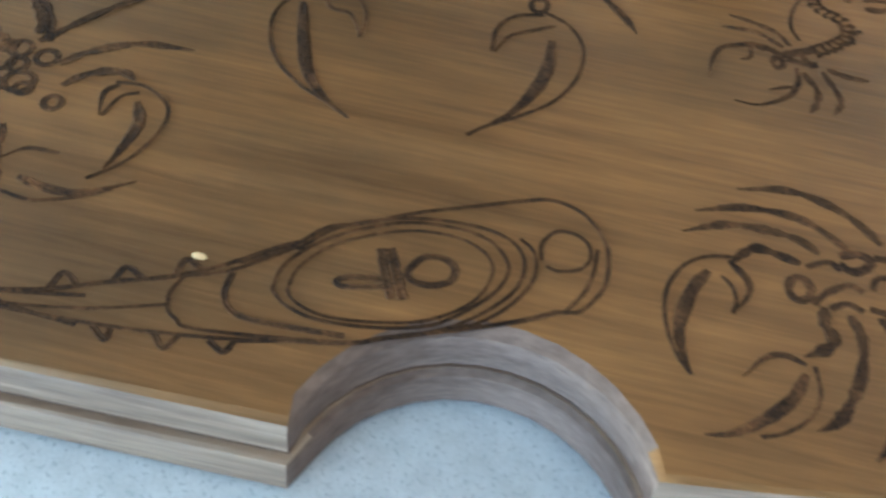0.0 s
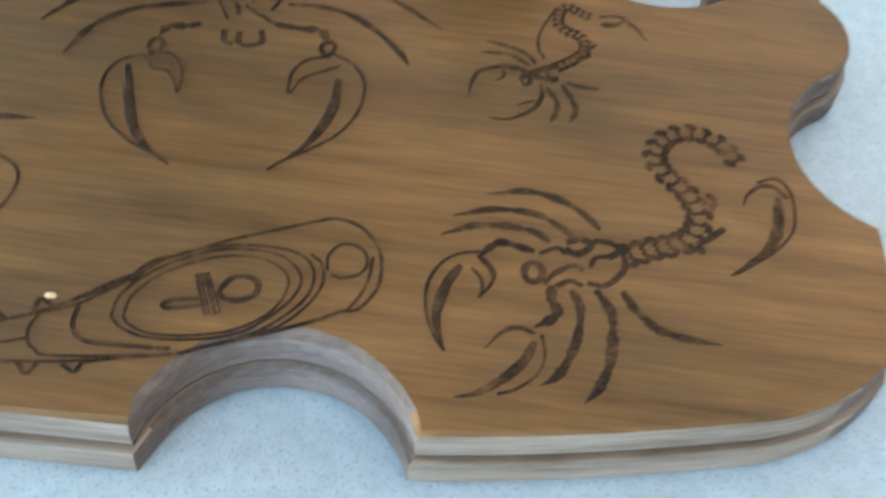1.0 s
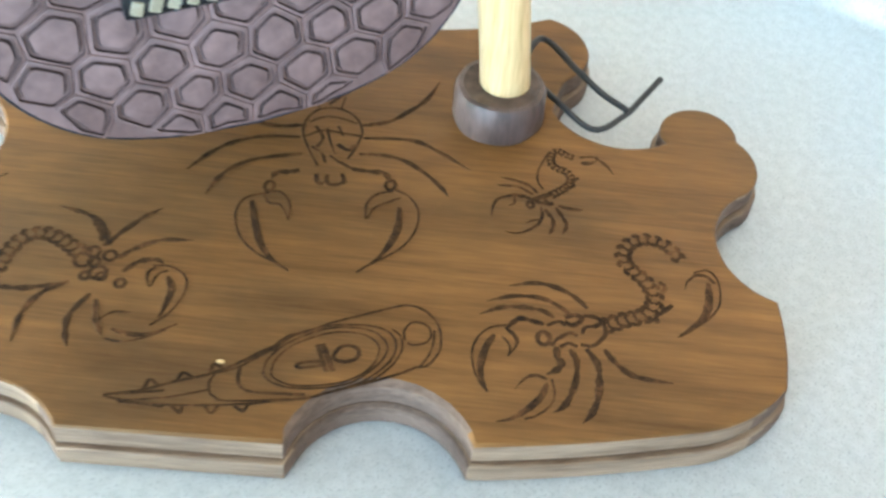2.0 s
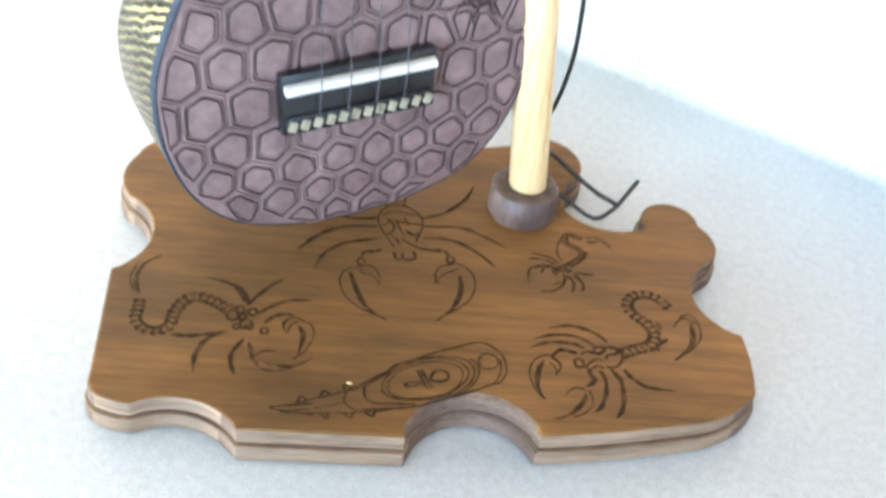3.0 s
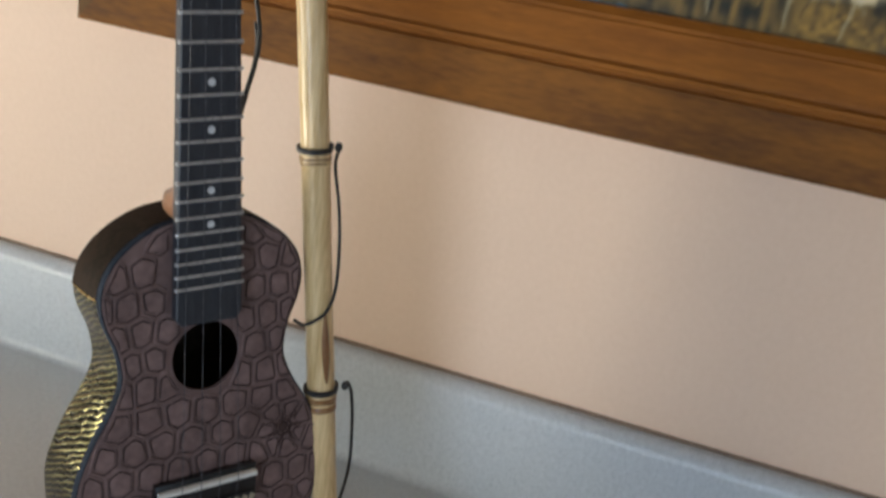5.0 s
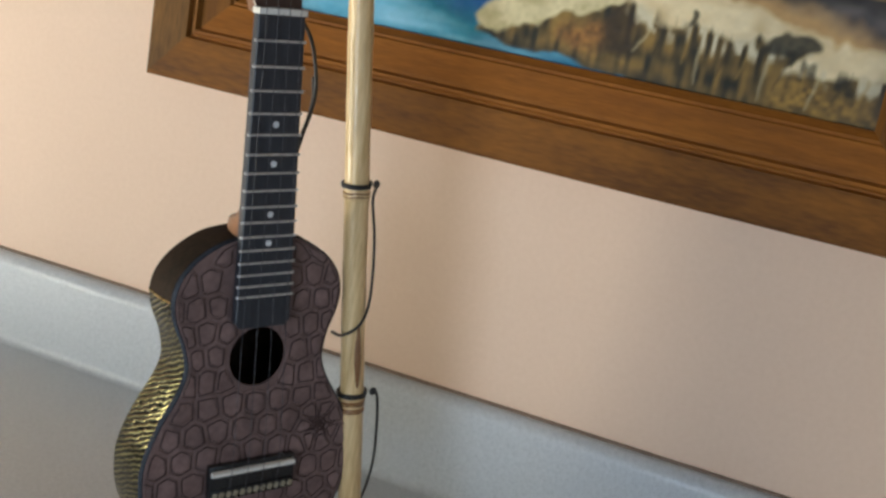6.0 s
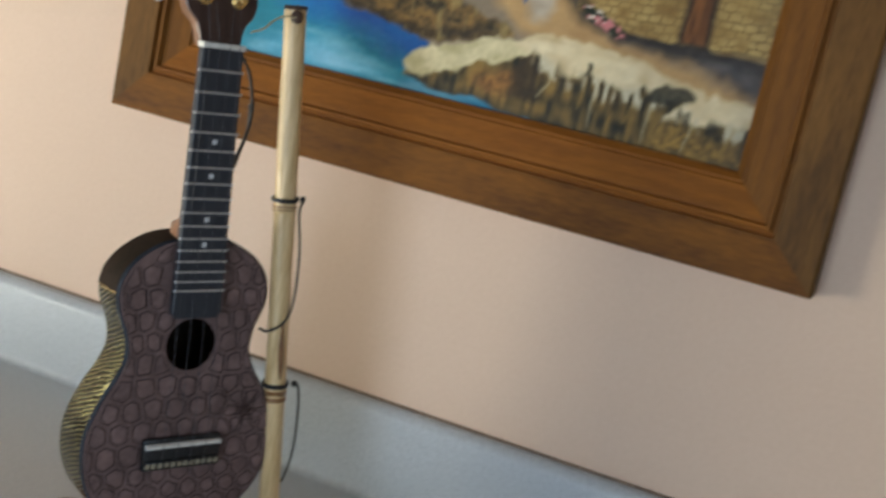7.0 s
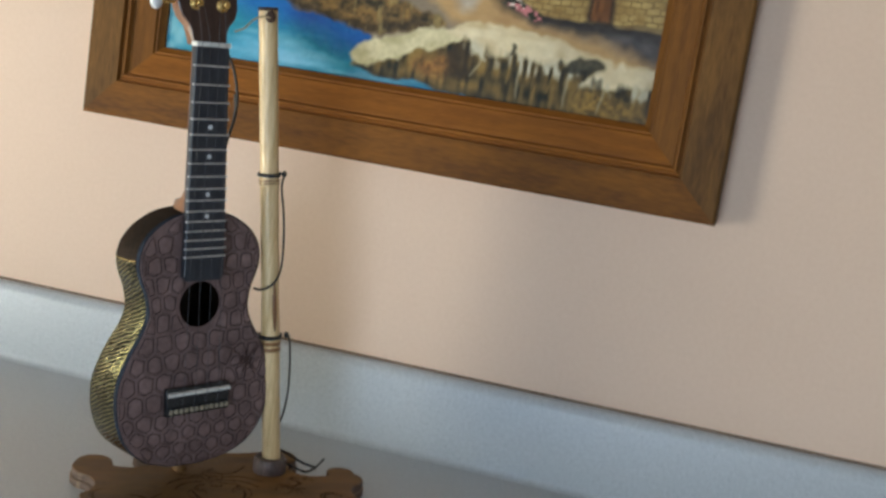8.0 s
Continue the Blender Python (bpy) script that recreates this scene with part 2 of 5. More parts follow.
def bulged(nodes, steps=14):
    """A closed outline of straight runs and arcs: (x, y, bulge to the next node), bulge over 0 swelling outwards."""
    out = []
    for i, (x, y, b) in enumerate(nodes):
        p, q = Vector((x, y)), Vector(nodes[(i + 1) % len(nodes)][:2])
        out.append(p)
        if abs(b) > 0.02:
            side = Vector(((q - p).y, -(q - p).x))
            half = 2 * math.atan(b)
            radius = (q - p).length / 2 / math.sin(half)
            centre = (p + q) / 2 - side.normalized() * radius * math.cos(half)
            start = math.atan2(p.y - centre.y, p.x - centre.x)
            for k in range(1, steps):
                a = start + 2 * half * k / steps
                out.append(centre + Vector((math.cos(a), math.sin(a))) * abs(radius))
    return out


def inset(points, d):
    """The closed outline, counterclockwise, drawn in by d."""
    out = []
    for i, p in enumerate(points):
        t = (points[(i + 1) % len(points)] - points[i - 1]).normalized()
        out.append(p + Vector((-t.y, t.x)) * d)
    return out


def stacked(bm, rings, materials=None, caps=(True, True)):
    """Joins closed rings of equal length into a skin."""
    loops = [[bm.verts.new(p) for p in ring] for ring in rings]
    for k, (low, high) in enumerate(zip(loops, loops[1:])):
        for i in range(len(low)):
            j = (i + 1) % len(low)
            f = bm.faces.new((low[i], low[j], high[j], high[i]))
            f.material_index = materials[k] if materials else 0
    if caps[0]:
        bm.faces.new(loops[0][::-1])
    if caps[1]:
        bm.faces.new(loops[-1]).material_index = materials[-1] if materials else 0
    return bm


def tube(bm, path, radius, sides=10, caps=True):
    """A round bar along a path; radius may be a function of the share of the way."""
    rings, up = [], Vector((0.31, 0.17, 0.93)).normalized()
    for i, p in enumerate(path):
        t = (path[min(i + 1, len(path) - 1)] - path[max(i - 1, 0)]).normalized()
        a = t.cross(up).normalized() if abs(t.dot(up)) < 0.97 else t.cross(Vector((1, 0, 0))).normalized()
        b = t.cross(a)
        r = radius(i / (len(path) - 1)) if callable(radius) else radius
        rings.append([p + (a * math.cos(2 * math.pi * k / sides) + b * math.sin(2 * math.pi * k / sides)) * r for k in range(sides)])
    stacked(bm, rings, caps=(caps, caps))
    bmesh.ops.recalc_face_normals(bm, faces=bm.faces)
    return bm


def lathe(bm, profile, sides=32):
    """A turned body round z from (radius, height) pairs."""
    rings = [[Vector((r * math.cos(2 * math.pi * k / sides), r * math.sin(2 * math.pi * k / sides), z)) for k in range(sides)] for r, z in profile]
    return stacked(bm, rings)


def stroke(bm, points, width, z, taper=True, steps=7):
    """One burnt line, in millimetres: a shallow gouge with two raised lips, thick in the middle and thin at its tip."""
    path = spline([(x, y, 0) for x, y in points], steps)
    n, rows = len(path), []
    for i, p in enumerate(path):
        t = path[min(i + 1, n - 1)] - path[max(i - 1, 0)]
        side = Vector((-t.y, t.x, 0)).normalized()
        s = i / (n - 1)
        w = width / 2 * ((0.25 + 0.75 * math.sin(math.pi * min(0.5, s * 1.6 + 0.12)) if s < 0.5 else 1.0) * (1 - 0.85 * max(0.0, s - 0.45) / 0.55) if taper else 1.0)
        w *= (1 + 0.22 * noise.noise(p * 0.45)) * 0.88
        rows.append([bm.verts.new(((p + side * w * k) / 1000 + Vector((0, 0, z + h)))) for k, h in ((-1.15, 0.00003), (-0.8, 0.00024), (0, 0.00008), (0.8, 0.00024), (1.15, 0.00003))])
    for a, b in zip(rows, rows[1:]):
        for k in range(4):
            bm.faces.new((a[k + 1], a[k], b[k], b[k + 1]))


def limb(bm, points, width, z):
    """A jointed leg or arm: three spindle-shaped gouges end to end, the last drawn out to a point."""
    path = spline([(x, y, 0) for x, y in points], 12)
    n = len(path) - 1
    for a, b, w in ((0.0, 0.36, 0.9), (0.33, 0.68, 1.0), (0.64, 1.0, 0.95)):
        piece = path[int(a * n):int(b * n) + 1]
        rows = []
        for i, p in enumerate(piece):
            t = piece[min(i + 1, len(piece) - 1)] - piece[max(i - 1, 0)]
            side = Vector((-t.y, t.x, 0)).normalized()
            u = i / (len(piece) - 1)
            swell = 0.3 + 0.7 * math.sin(math.pi * min(1.0, 0.08 + u * (0.9 if b < 1 else 0.92))) ** 0.7
            if b == 1.0:
                swell *= 1 - 0.75 * max(0.0, u - 0.4) / 0.6
            k = width / 2 * w * swell * (1 + 0.3 * noise.noise(p * 0.8))
            rows.append([bm.verts.new((p + side * k * f) / 1000 + Vector((0, 0, z + h))) for f, h in ((-1.15, 0.00003), (-0.8, 0.00026), (0, 0.00008), (0.8, 0.00026), (1.15, 0.00003))])
        for r, q in zip(rows, rows[1:]):
            for j in range(4):
                bm.faces.new((r[j + 1], r[j], q[j], q[j + 1]))


# ---- the room ----
def wall_with_opening(name, axis, at, thick, span, z0, z1, hole, material):
    """A wall across x or y with one rectangular opening (from, to, sill, head)."""
    bm = bmesh.new()
    a, b = span
    for lo, hi, bottom, top in ((a, hole[0], z0, z1), (hole[1], b, z0, z1), (hole[0], hole[1], z0, hole[2]), (hole[0], hole[1], hole[3], z1)):
        if axis == "x":
            box(bm, lo, hi, at, at + thick, bottom, top)
        else:
            box(bm, at, at + thick, lo, hi, bottom, top)
    return tagged(part(name, bm, material, smooth=False), "plain painted wall with a window opening", "wall", kind="structure")


def window(name, axis, at, hole):
    lo, hi, sill, head = hole
    win = thing(name, Matrix(), "unseen white-framed window letting in daylight", "window", "structure")
    w = 0.05

    def bar(n, a, b, c, d):
        bm = bmesh.new()
        if axis == "x":
            box(bm, a, b, at, at + 0.06, c, d, 0.004)
        else:
            box(bm, at, at + 0.06, a, b, c, d, 0.004)
        part(n, bm, ALU, win)

    bar("window_frame", lo, lo + w, sill, head)
    bar("window_frame", hi - w, hi, sill, head)
    bar("window_frame", lo + w, hi - w, sill, sill + w)
    bar("window_frame", lo + w, hi - w, head - w, head)
    bar("mullion", (lo + hi) / 2 - 0.02, (lo + hi) / 2 + 0.02, sill + w, head - w)
    bm = bmesh.new()
    if axis == "x":
        box(bm, lo + w, hi - w, at + 0.027, at + 0.031, sill + w, head - w)
    else:
        box(bm, at + 0.027, at + 0.031, lo + w, hi - w, sill + w, head - w)
    pane = part("pane", bm, PANE, win, smooth=False)
    pane.visible_shadow = False


FLOOR_Z, TOP_Z = -0.91, 1.52
bm = bmesh.new()
box(bm, -1.7, 2.6, 0.0, 0.12, FLOOR_Z, TOP_Z)
tagged(part("wall_north", bm, PAINT, smooth=False), "peach-painted plaster wall behind the counter", "wall", kind="structure")
BACK_HOLE = (BACK_X - 0.46, BACK_X + 0.46, BACK_Z - 0.68, BACK_Z + 0.68)
SIDE_HOLE = (SIDE_Y - 0.48, SIDE_Y + 0.48, SIDE_Z - 0.6, SIDE_Z + 0.6)
HIGH_HOLE = (-0.90, -0.36, 0.20, 0.80)
EAST_HOLE = (EAST_Y - 0.58, EAST_Y + 0.58, EAST_Z - 0.58, EAST_Z + 0.58)
wall_with_opening("wall_south", "x", -3.32, 0.12, (-1.7, 2.6), FLOOR_Z, TOP_Z, BACK_HOLE, PLAIN)
wall_with_opening("wall_west", "y", -1.7, 0.12, (-3.2, -0.93), FLOOR_Z, TOP_Z, SIDE_HOLE, PLAIN)
wall_with_opening("wall_west_corner", "y", -1.7, 0.12, (-0.93, 0.0), FLOOR_Z, TOP_Z, HIGH_HOLE, PLAIN)
window("window_1", "x", -3.28, BACK_HOLE)
window("window_2", "y", -1.67, SIDE_HOLE)
# unseen east wall and window, added to house the bluish fill
wall_with_opening("wall_east", "y", 2.48, 0.12, (-3.2, 0.0), FLOOR_Z, TOP_Z, EAST_HOLE, PLAIN)
window("window_4", "y", -1.67, HIGH_HOLE)
window("window_3", "y", 2.51, EAST_HOLE)
bm = bmesh.new()
box(bm, -1.7, 2.6, -3.32, 0.12, FLOOR_Z - 0.1, FLOOR_Z)
tagged(part("floor", bm, FLOOR, smooth=False), "brown vinyl kitchen floor", "floor", kind="structure")
bm = bmesh.new()
box(bm, -1.7, 2.6, -3.32, 0.12, TOP_Z, TOP_Z + 0.1)
tagged(part("ceiling", bm, CEILING, smooth=False), "unseen ceiling, painted grey to cut bounced light", "ceiling", kind="structure")

# worktop with its coved backsplash, one formed sheet
SPLASH, SPLASH_Y = 0.107, -0.0175
profile = [(-0.66, -0.038), (-0.66, -0.008)]
profile += [(-0.652 - 0.008 * math.cos(a), -0.008 + 0.008 * math.sin(a)) for a in (0.5, 1.05, 1.57)]
profile += [(-0.45, 0.0), (-0.25, 0.0), (-0.12, 0.0)]
profile += [(SPLASH_Y - 0.009 + 0.009 * math.sin(a), 0.009 - 0.009 * math.cos(a)) for a in (0.0, 0.26, 0.52, 0.79, 1.05, 1.31, 1.57)]
profile += [(SPLASH_Y + 0.014 - 0.014 * math.cos(a), SPLASH - 0.014 + 0.014 * math.sin(a)) for a in (0.0, 0.22, 0.45, 0.67, 0.9, 1.12, 1.35, 1.57)]
profile += [(-0.002, SPLASH), (-0.002, -0.038)]
bm = bmesh.new()
rows = [[bm.verts.new((x, y, z)) for y, z in profile] for x in (-0.95, -0.5, 0.0, 0.9, 2.47)]
for a, b in zip(rows, rows[1:]):
    for i in range(len(profile)):
        j = (i + 1) % len(profile)
        bm.faces.new((a[i], a[j], b[j], b[i]))
bm.faces.new(rows[0][::-1])
bm.faces.new(rows[-1])
bmesh.ops.recalc_face_normals(bm, faces=bm.faces)
tagged(part("countertop", bm, LAMINATE), "pale grey speckled laminate worktop with a coved backsplash", "countertop", kind="structure")
# brown strip standing in for the shade where the backsplash meets the wall
bm = bmesh.new()
tube(bm, [Vector((x, -0.0015, SPLASH + 0.0008)) for x in np.linspace(-0.95, 2.47, 12)], 0.0022, 8)
tagged(part("trim", bm, SPLASH_SHADE), "thin brown strip for the shade along the backsplash top", "trim", kind="structure")
bm = bmesh.new()
box(bm, -0.93, 2.47, -0.62, -0.002, FLOOR_Z, -0.038)
tagged(part("counter_base", bm, CABINET, smooth=False), "plain wooden base under the worktop", "counter base", kind="structure")

# ---- the carved display stand ----
STAND = pose(-0.036, -0.285, 0.0, 0, 0, 33)
UKE = pose(-0.0897, -0.3022, 0.124, -3.07, -2.225, 60.156)
stand = thing("display_stand", STAND, "carved dark wooden stand with a bamboo pole, on the worktop", "stand")
THICK = 0.018

front = [(-21.3, -100.7, -0.76), (36.5, -94.6, 0.03), (105, -81, 0.2), (138.6, -59, 0.08), (140.0, -21.5, -0.62)]
right = [(134, 31, 0.42), (133.5, 61, 1.05), (102.4, 63, 0.35), (104.5, 56, -0.46), (60, 67, -0.12)]
back = [(65, 88, 0.62), (57, 130, -0.28), (-88, 136, 0.62), (-96, 96, -0.12), (-88, 78, -0.46)]
left = [(-131, 68, 0.3), (-129, 76, 1.0), (-166, 80, 0.3), (-163.5, 44, -0.55), (-161, -11, 0.02)]
corner = [(-156, -78, 0.4), (-147, -91, 0.1), (-136, -93, -0.42), (-91, -103, 0.0)]
outline = [p / 1000 for p in bulged(front + right + back + left + corner)]


def layer(name, z0, z1, grow, soft, label, top=0):
    """One board of the base; the hollows of its edge are sanded rounder and darker."""
    bm = bmesh.new()
    ease = [1.0 + 2.2 * math.exp(-((p.x - 0.006) ** 2 + (p.y + 0.085) ** 2) / 0.0008) for p in outline]
    rings = []
    for d, z, down in ((0.0012, z0, 0), (0.0, z0 + 0.0012, 0), (0.0, z1, 1.0), (0.3, z1, 0.35), (1.0, z1, 0.0)):
        moved = [q - p for p, q in zip(outline, inset(outline, 1.0))]
        rings.append([Vector((p.x + n.x * (d * (soft * e if d in (0.3, 1.0) else 1.0) - grow), p.y + n.y * (d * (soft * e if d in (0.3, 1.0) else 1.0) - grow), z - down * soft * e)) for p, n, e in zip(outline, moved, ease)])
    stacked(bm, rings, [1, 1, 1, top, top])
    bm.normal_update()
    for f in bm.faces:
        c = f.calc_center_median()
        arch = abs(c.x - 0.006) < 0.0295 and -0.0985 < c.y < -0.06
        if f.material_index == 1 and (abs(f.normal.x) > 0.6 or arch):
            f.material_index = 2
        if f.material_index == 0 and f.normal.z < 0.97 and arch:
            f.material_index = 2
    board = part(name, bm, [BOARD, EDGE, END], stand, label)
    for poly in board.data.polygons:
        poly.use_smooth = poly.use_smooth and poly.area < 0.01
    return board


layer("lower_layer", 0.0, 0.0087, 0.0016, 0.0007, "paler sawn edge of the lower board", 1)
bm = bmesh.new()
stacked(bm, [[Vector((p.x, p.y, z)) for p in inset(outline, 0.0006)] for z in (0.0087, 0.0092)])
part("glue_seam", bm, SEAM, stand, "dark seam between the two boards")
layer("upper_layer", 0.0092, THICK, 0.0, 0.0013, "varnished brown top board with burnt carvings")


def ring(cx, cy, rx, ry, turn=0.0, start=0, end=360, count=14):
    c, s = math.cos(radians(turn)), math.sin(radians(turn))
    out = []
    for k in range(count + 1):
        a = radians(start + (end - start) * k / count)
        x, y = rx * math.cos(a), ry * math.sin(a)
        out.append((cx + x * c - y * s, cy + x * s + y * c))
    return out


def beads(bm, path, size, z):
    """A jointed tail: pairs of short gouges on both sides of a path."""
    fine_line = spline([(x, y, 0) for x, y in path], 30)
    line, run = [fine_line[0]], 0.0
    for a, b in zip(fine_line, fine_line[1:]):
        run += (b - a).length
        if run > size * 1.55:
            line.append(b)
            run = 0.0
    for i in range(len(line) - 1):
        p, t = line[i], (line[i + 1] - line[i]).normalized()
        n = Vector((-t.y, t.x, 0))
        k = size * (1.0 - 0.25 * i / len(line))
        for s in (-1, 1):
            a, b, c = p + n * s * k - t * k * 0.7, p + n * s * k * 1.35 + t * k * 0.1, p + n * s * k * 0.6 + t * k * 0.8
            stroke(bm, [a.xy, b.xy, c.xy], 1.75 * size / 2.2, z, False, 3)
        stroke(bm, [(p - n * k * 0.6).xy, (p + t * k * 0.4).xy, (p + n * k * 0.6).xy], 0.9 * size / 2.2, z, False, 3)


def line(bm, width, *points):
    """A gouge of even width, in millimetres on the board."""
    stroke(bm, points, width * 0.9, THICK, False, 5)


def blade(bm, width, *points):
    """A gouge that swells and runs out to a point."""
    stroke(bm, points, width * 0.82, THICK)


def leg(bm, width, *points):
    limb(bm, points, width * 1.08, THICK)


def loop(bm, width, cx, cy, rx, ry):
    stroke(bm, ring(cx, cy, rx, ry), width * 0.9, THICK, False, 2)


def tail(bm, size, *points):
    beads(bm, points, size, THICK)


# the scorpion seen from above, claws forward
bm = bmesh.new()
line(bm, 1.0, (-44.5, 5), (-52, 1.5), (-54.5, -5), (-53, -13), (-49, -20), (-43, -25), (-38, -27.5), (-31.5, -31))
blade(bm, 3.4, (-50, 0), (-46, -12.5), (-42.5, -21), (-37.5, -27), (-31, -31.5))
line(bm, 1.1, (-46, 5), (-40.5, 6), (-37, 2.5), (-35.5, -2.5), (-35.5, -7.5))
blade(bm, 1.5, (-46, 3), (-43.5, 0), (-39.5, -0.5), (-37, -4), (-35.5, -7.5))
loop(bm, 1.5, -45, 8.5, 1.7, 2.5)
leg(bm, 2.2, (-35.5, 18.5), (-39, 17), (-43.5, 16), (-45, 12))
line(bm, 1.0, (0.5, 13.5), (6.5, 10.5), (10.5, 4), (10.5, -5.5), (7, -14), (1.5, -20), (-5, -25.5), (-8, -29))
blade(bm, 3.4, (3.5, 4.5), (4, -5.5), (2, -14), (-1, -20.5), (-4, -24))
line(bm, 1.1, (0.5, 12.5), (-5.5, 10), (-8.5, 4.5), (-8, -3))
blade(bm, 1.5, (3.5, 9.5), (-1, 6.5), (-5.5, 3), (-7.5, -3))
loop(bm, 1.5, -1, 15.5, 1.8, 2.5)
leg(bm, 2.2, (-16.5, 22), (-9.5, 21.5), (-4, 21.5), (-1, 16.5))
line(bm, 1.9, (-29, 17.5), (-28, 13), (-25.5, 12.5))
line(bm, 1.9, (-25, 17.5), (-24.5, 13.5), (-22, 12.5), (-18.5, 14.5), (-19.5, 19))
leg(bm, 1.9, (-38, 43.5), (-47, 41.5), (-56.5, 42.5), (-64, 44.5))
leg(bm, 1.9, (-38, 36.5), (-51, 35), (-59.5, 31.5), (-66, 27), (-71.5, 20.5), (-76.5, 12.5))
leg(bm, 1.9, (-35.5, 27.5), (-47, 24), (-55, 20.5), (-61.5, 14.5), (-65, 8), (-67, 1))
leg(bm, 1.9, (-15.5, 46.5), (-5.5, 50.5), (1.5, 57.5), (8, 66), (12.5, 78))
leg(bm, 1.9, (-14, 39.5), (-2, 41), (7.5, 40.5), (17.5, 35), (28, 28))
leg(bm, 1.9, (-14.5, 30.5), (-4, 31), (3.5, 29), (11.5, 23.5), (18, 17), (21, 12.5))
line(bm, 1.2, (-29, 21.5), (-33.5, 29.5), (-37.5, 39.5), (-37, 48), (-32.5, 54), (-25, 55), (-18.5, 51), (-15, 43.5), (-16, 35), (-18.5, 27))
line(bm, 1.6, (-33, 43.5), (-29.5, 37.5), (-31, 32))
line(bm, 1.2, (-28.5, 43), (-26.5, 36), (-23.5, 29))
line(bm, 1.2, (-24.5, 45), (-22, 39.5))
line(bm, 2.2, (-23.5, 34.5), (-19, 32), (-16.5, 35))
line(bm, 1.6, (-33, 32), (-28.5, 28.5), (-26.5, 23.5))
line(bm, 1.3, (-25.5, 28), (-21, 24.5))
line(bm, 1.0, (-32.5, 53.5), (-35.5, 57.5))
line(bm, 1.0, (-25, 55), (-24, 62.5))
line(bm, 1.5, (-30, 57), (-26.5, 61.5), (-23, 66))
line(bm, 1.1, (-36, 45.5), (-30.5, 49.5), (-24, 49.5), (-17.5, 47.5))
line(bm, 1.1, (-36, 37.5), (-30, 41.5), (-21.5, 41), (-15, 40.5))
line(bm, 1.5, (-21, 25), (-17, 22.5), (-14.5, 22.5))
part("scorpion_carving", bm, BURN, stand, "burnt scorpion seen from above")
# the large scorpion with its tail curled over
bm = bmesh.new()
leg(bm, 1.9, (72.5, -34), (68, -29.5), (61.5, -26), (54, -25), (45, -27.5))
leg(bm, 1.9, (67, -38), (62, -34), (56, -31.5), (46.5, -32), (37.5, -35.5))
leg(bm, 1.9, (61, -39.5), (56.5, -37), (49.5, -36.5), (43, -37.5), (35.5, -41.5))
leg(bm, 2.0, (57.5, -43), (53.5, -42), (49.5, -41.5), (47, -43.5), (45, -46.5))
line(bm, 0.9, (45, -45), (40, -46.5), (36, -50.5), (34, -57), (35, -64.5), (37.5, -70), (40, -73))
blade(bm, 3.2, (41, -49.5), (38.5, -55), (37, -63), (38, -68.5), (40, -73))
blade(bm, 1.9, (44.5, -46), (48, -49.5), (48.5, -53), (46, -58))
line(bm, 0.9, (43.5, -50), (45.5, -52), (46.5, -55), (46, -58))
loop(bm, 2.0, 57.5, -49, 2.1, 2.6)
line(bm, 1.5, (58.5, -43.5), (62.5, -41), (65, -42.5))
line(bm, 2.2, (64.5, -39), (68, -37.5), (70.5, -39), (67.5, -42), (64.5, -41))
line(bm, 2.0, (71, -37.5), (75, -37.5), (77, -39.5), (74.5, -42))
line(bm, 1.7, (63, -52), (66, -50), (69, -51))
line(bm, 1.5, (70.5, -45.5), (71.5, -42.5), (74.5, -41.5))
line(bm, 1.7, (70, -50), (74, -50), (77, -47), (78.5, -43.5), (77.5, -38.5))
line(bm, 1.6, (60, -52), (61.5, -49.5), (63.5, -47.5), (66.5, -45.5), (69, -46.5))
leg(bm, 2.4, (62, -52), (62, -55.5), (63.5, -58.5), (62.5, -61), (58.5, -64))
blade(bm, 1.6, (59, -65.5), (55, -64.5), (51.5, -66.5), (48.5, -71))
line(bm, 0.9, (60.5, -65.5), (61.5, -71), (60, -76), (56, -80), (52, -82))
blade(bm, 3.0, (59, -67.5), (57, -73), (52.5, -78.5), (47.5, -82.5), (43, -84))
leg(bm, 2.1, (66.5, -52.5), (68.5, -57), (68.5, -64), (67, -70), (64.5, -75.5), (61, -78.5))
leg(bm, 2.3, (72, -51.5), (75.5, -57.5), (76, -64), (75.5, -71), (73.5, -77), (70.5, -81.5))
leg(bm, 2.1, (78, -51), (81, -55.5), (86, -60), (92, -61.5), (100.5, -62))
tail(bm, 2.2, (79, -40.5), (82, -39), (86, -37), (90, -35.5), (94, -32.5), (96, -27), (94.5, -21), (90.5, -16), (86.5, -12), (85.5, -6.5), (89, -0.5), (95.5, 1.5), (102, -1), (106, -6.5), (109.5, -9.5))
line(bm, 1.9, (98, -18.5), (100, -20.5), (98.5, -23.5))
line(bm, 1.9, (102, -28.5), (99, -31.5), (97, -33.5))
line(bm, 1.9, (93, -37.5), (96, -35.5), (96.5, -37.5))
blade(bm, 1.8, (118, -16.5), (115, -13.5), (111.5, -13.5), (108, -17), (107, -21))
line(bm, 0.9, (110.5, -12.5), (115.5, -10.5), (119, -15), (119, -25), (115.5, -31.5), (110.5, -36.5), (104, -42))
blade(bm, 3.6, (115.5, -16.5), (115, -25.5), (112.5, -33), (107.5, -38.5), (103, -42.5))
part("scorpion_carving", bm, BURN, stand, "large burnt scorpion with a curled tail")
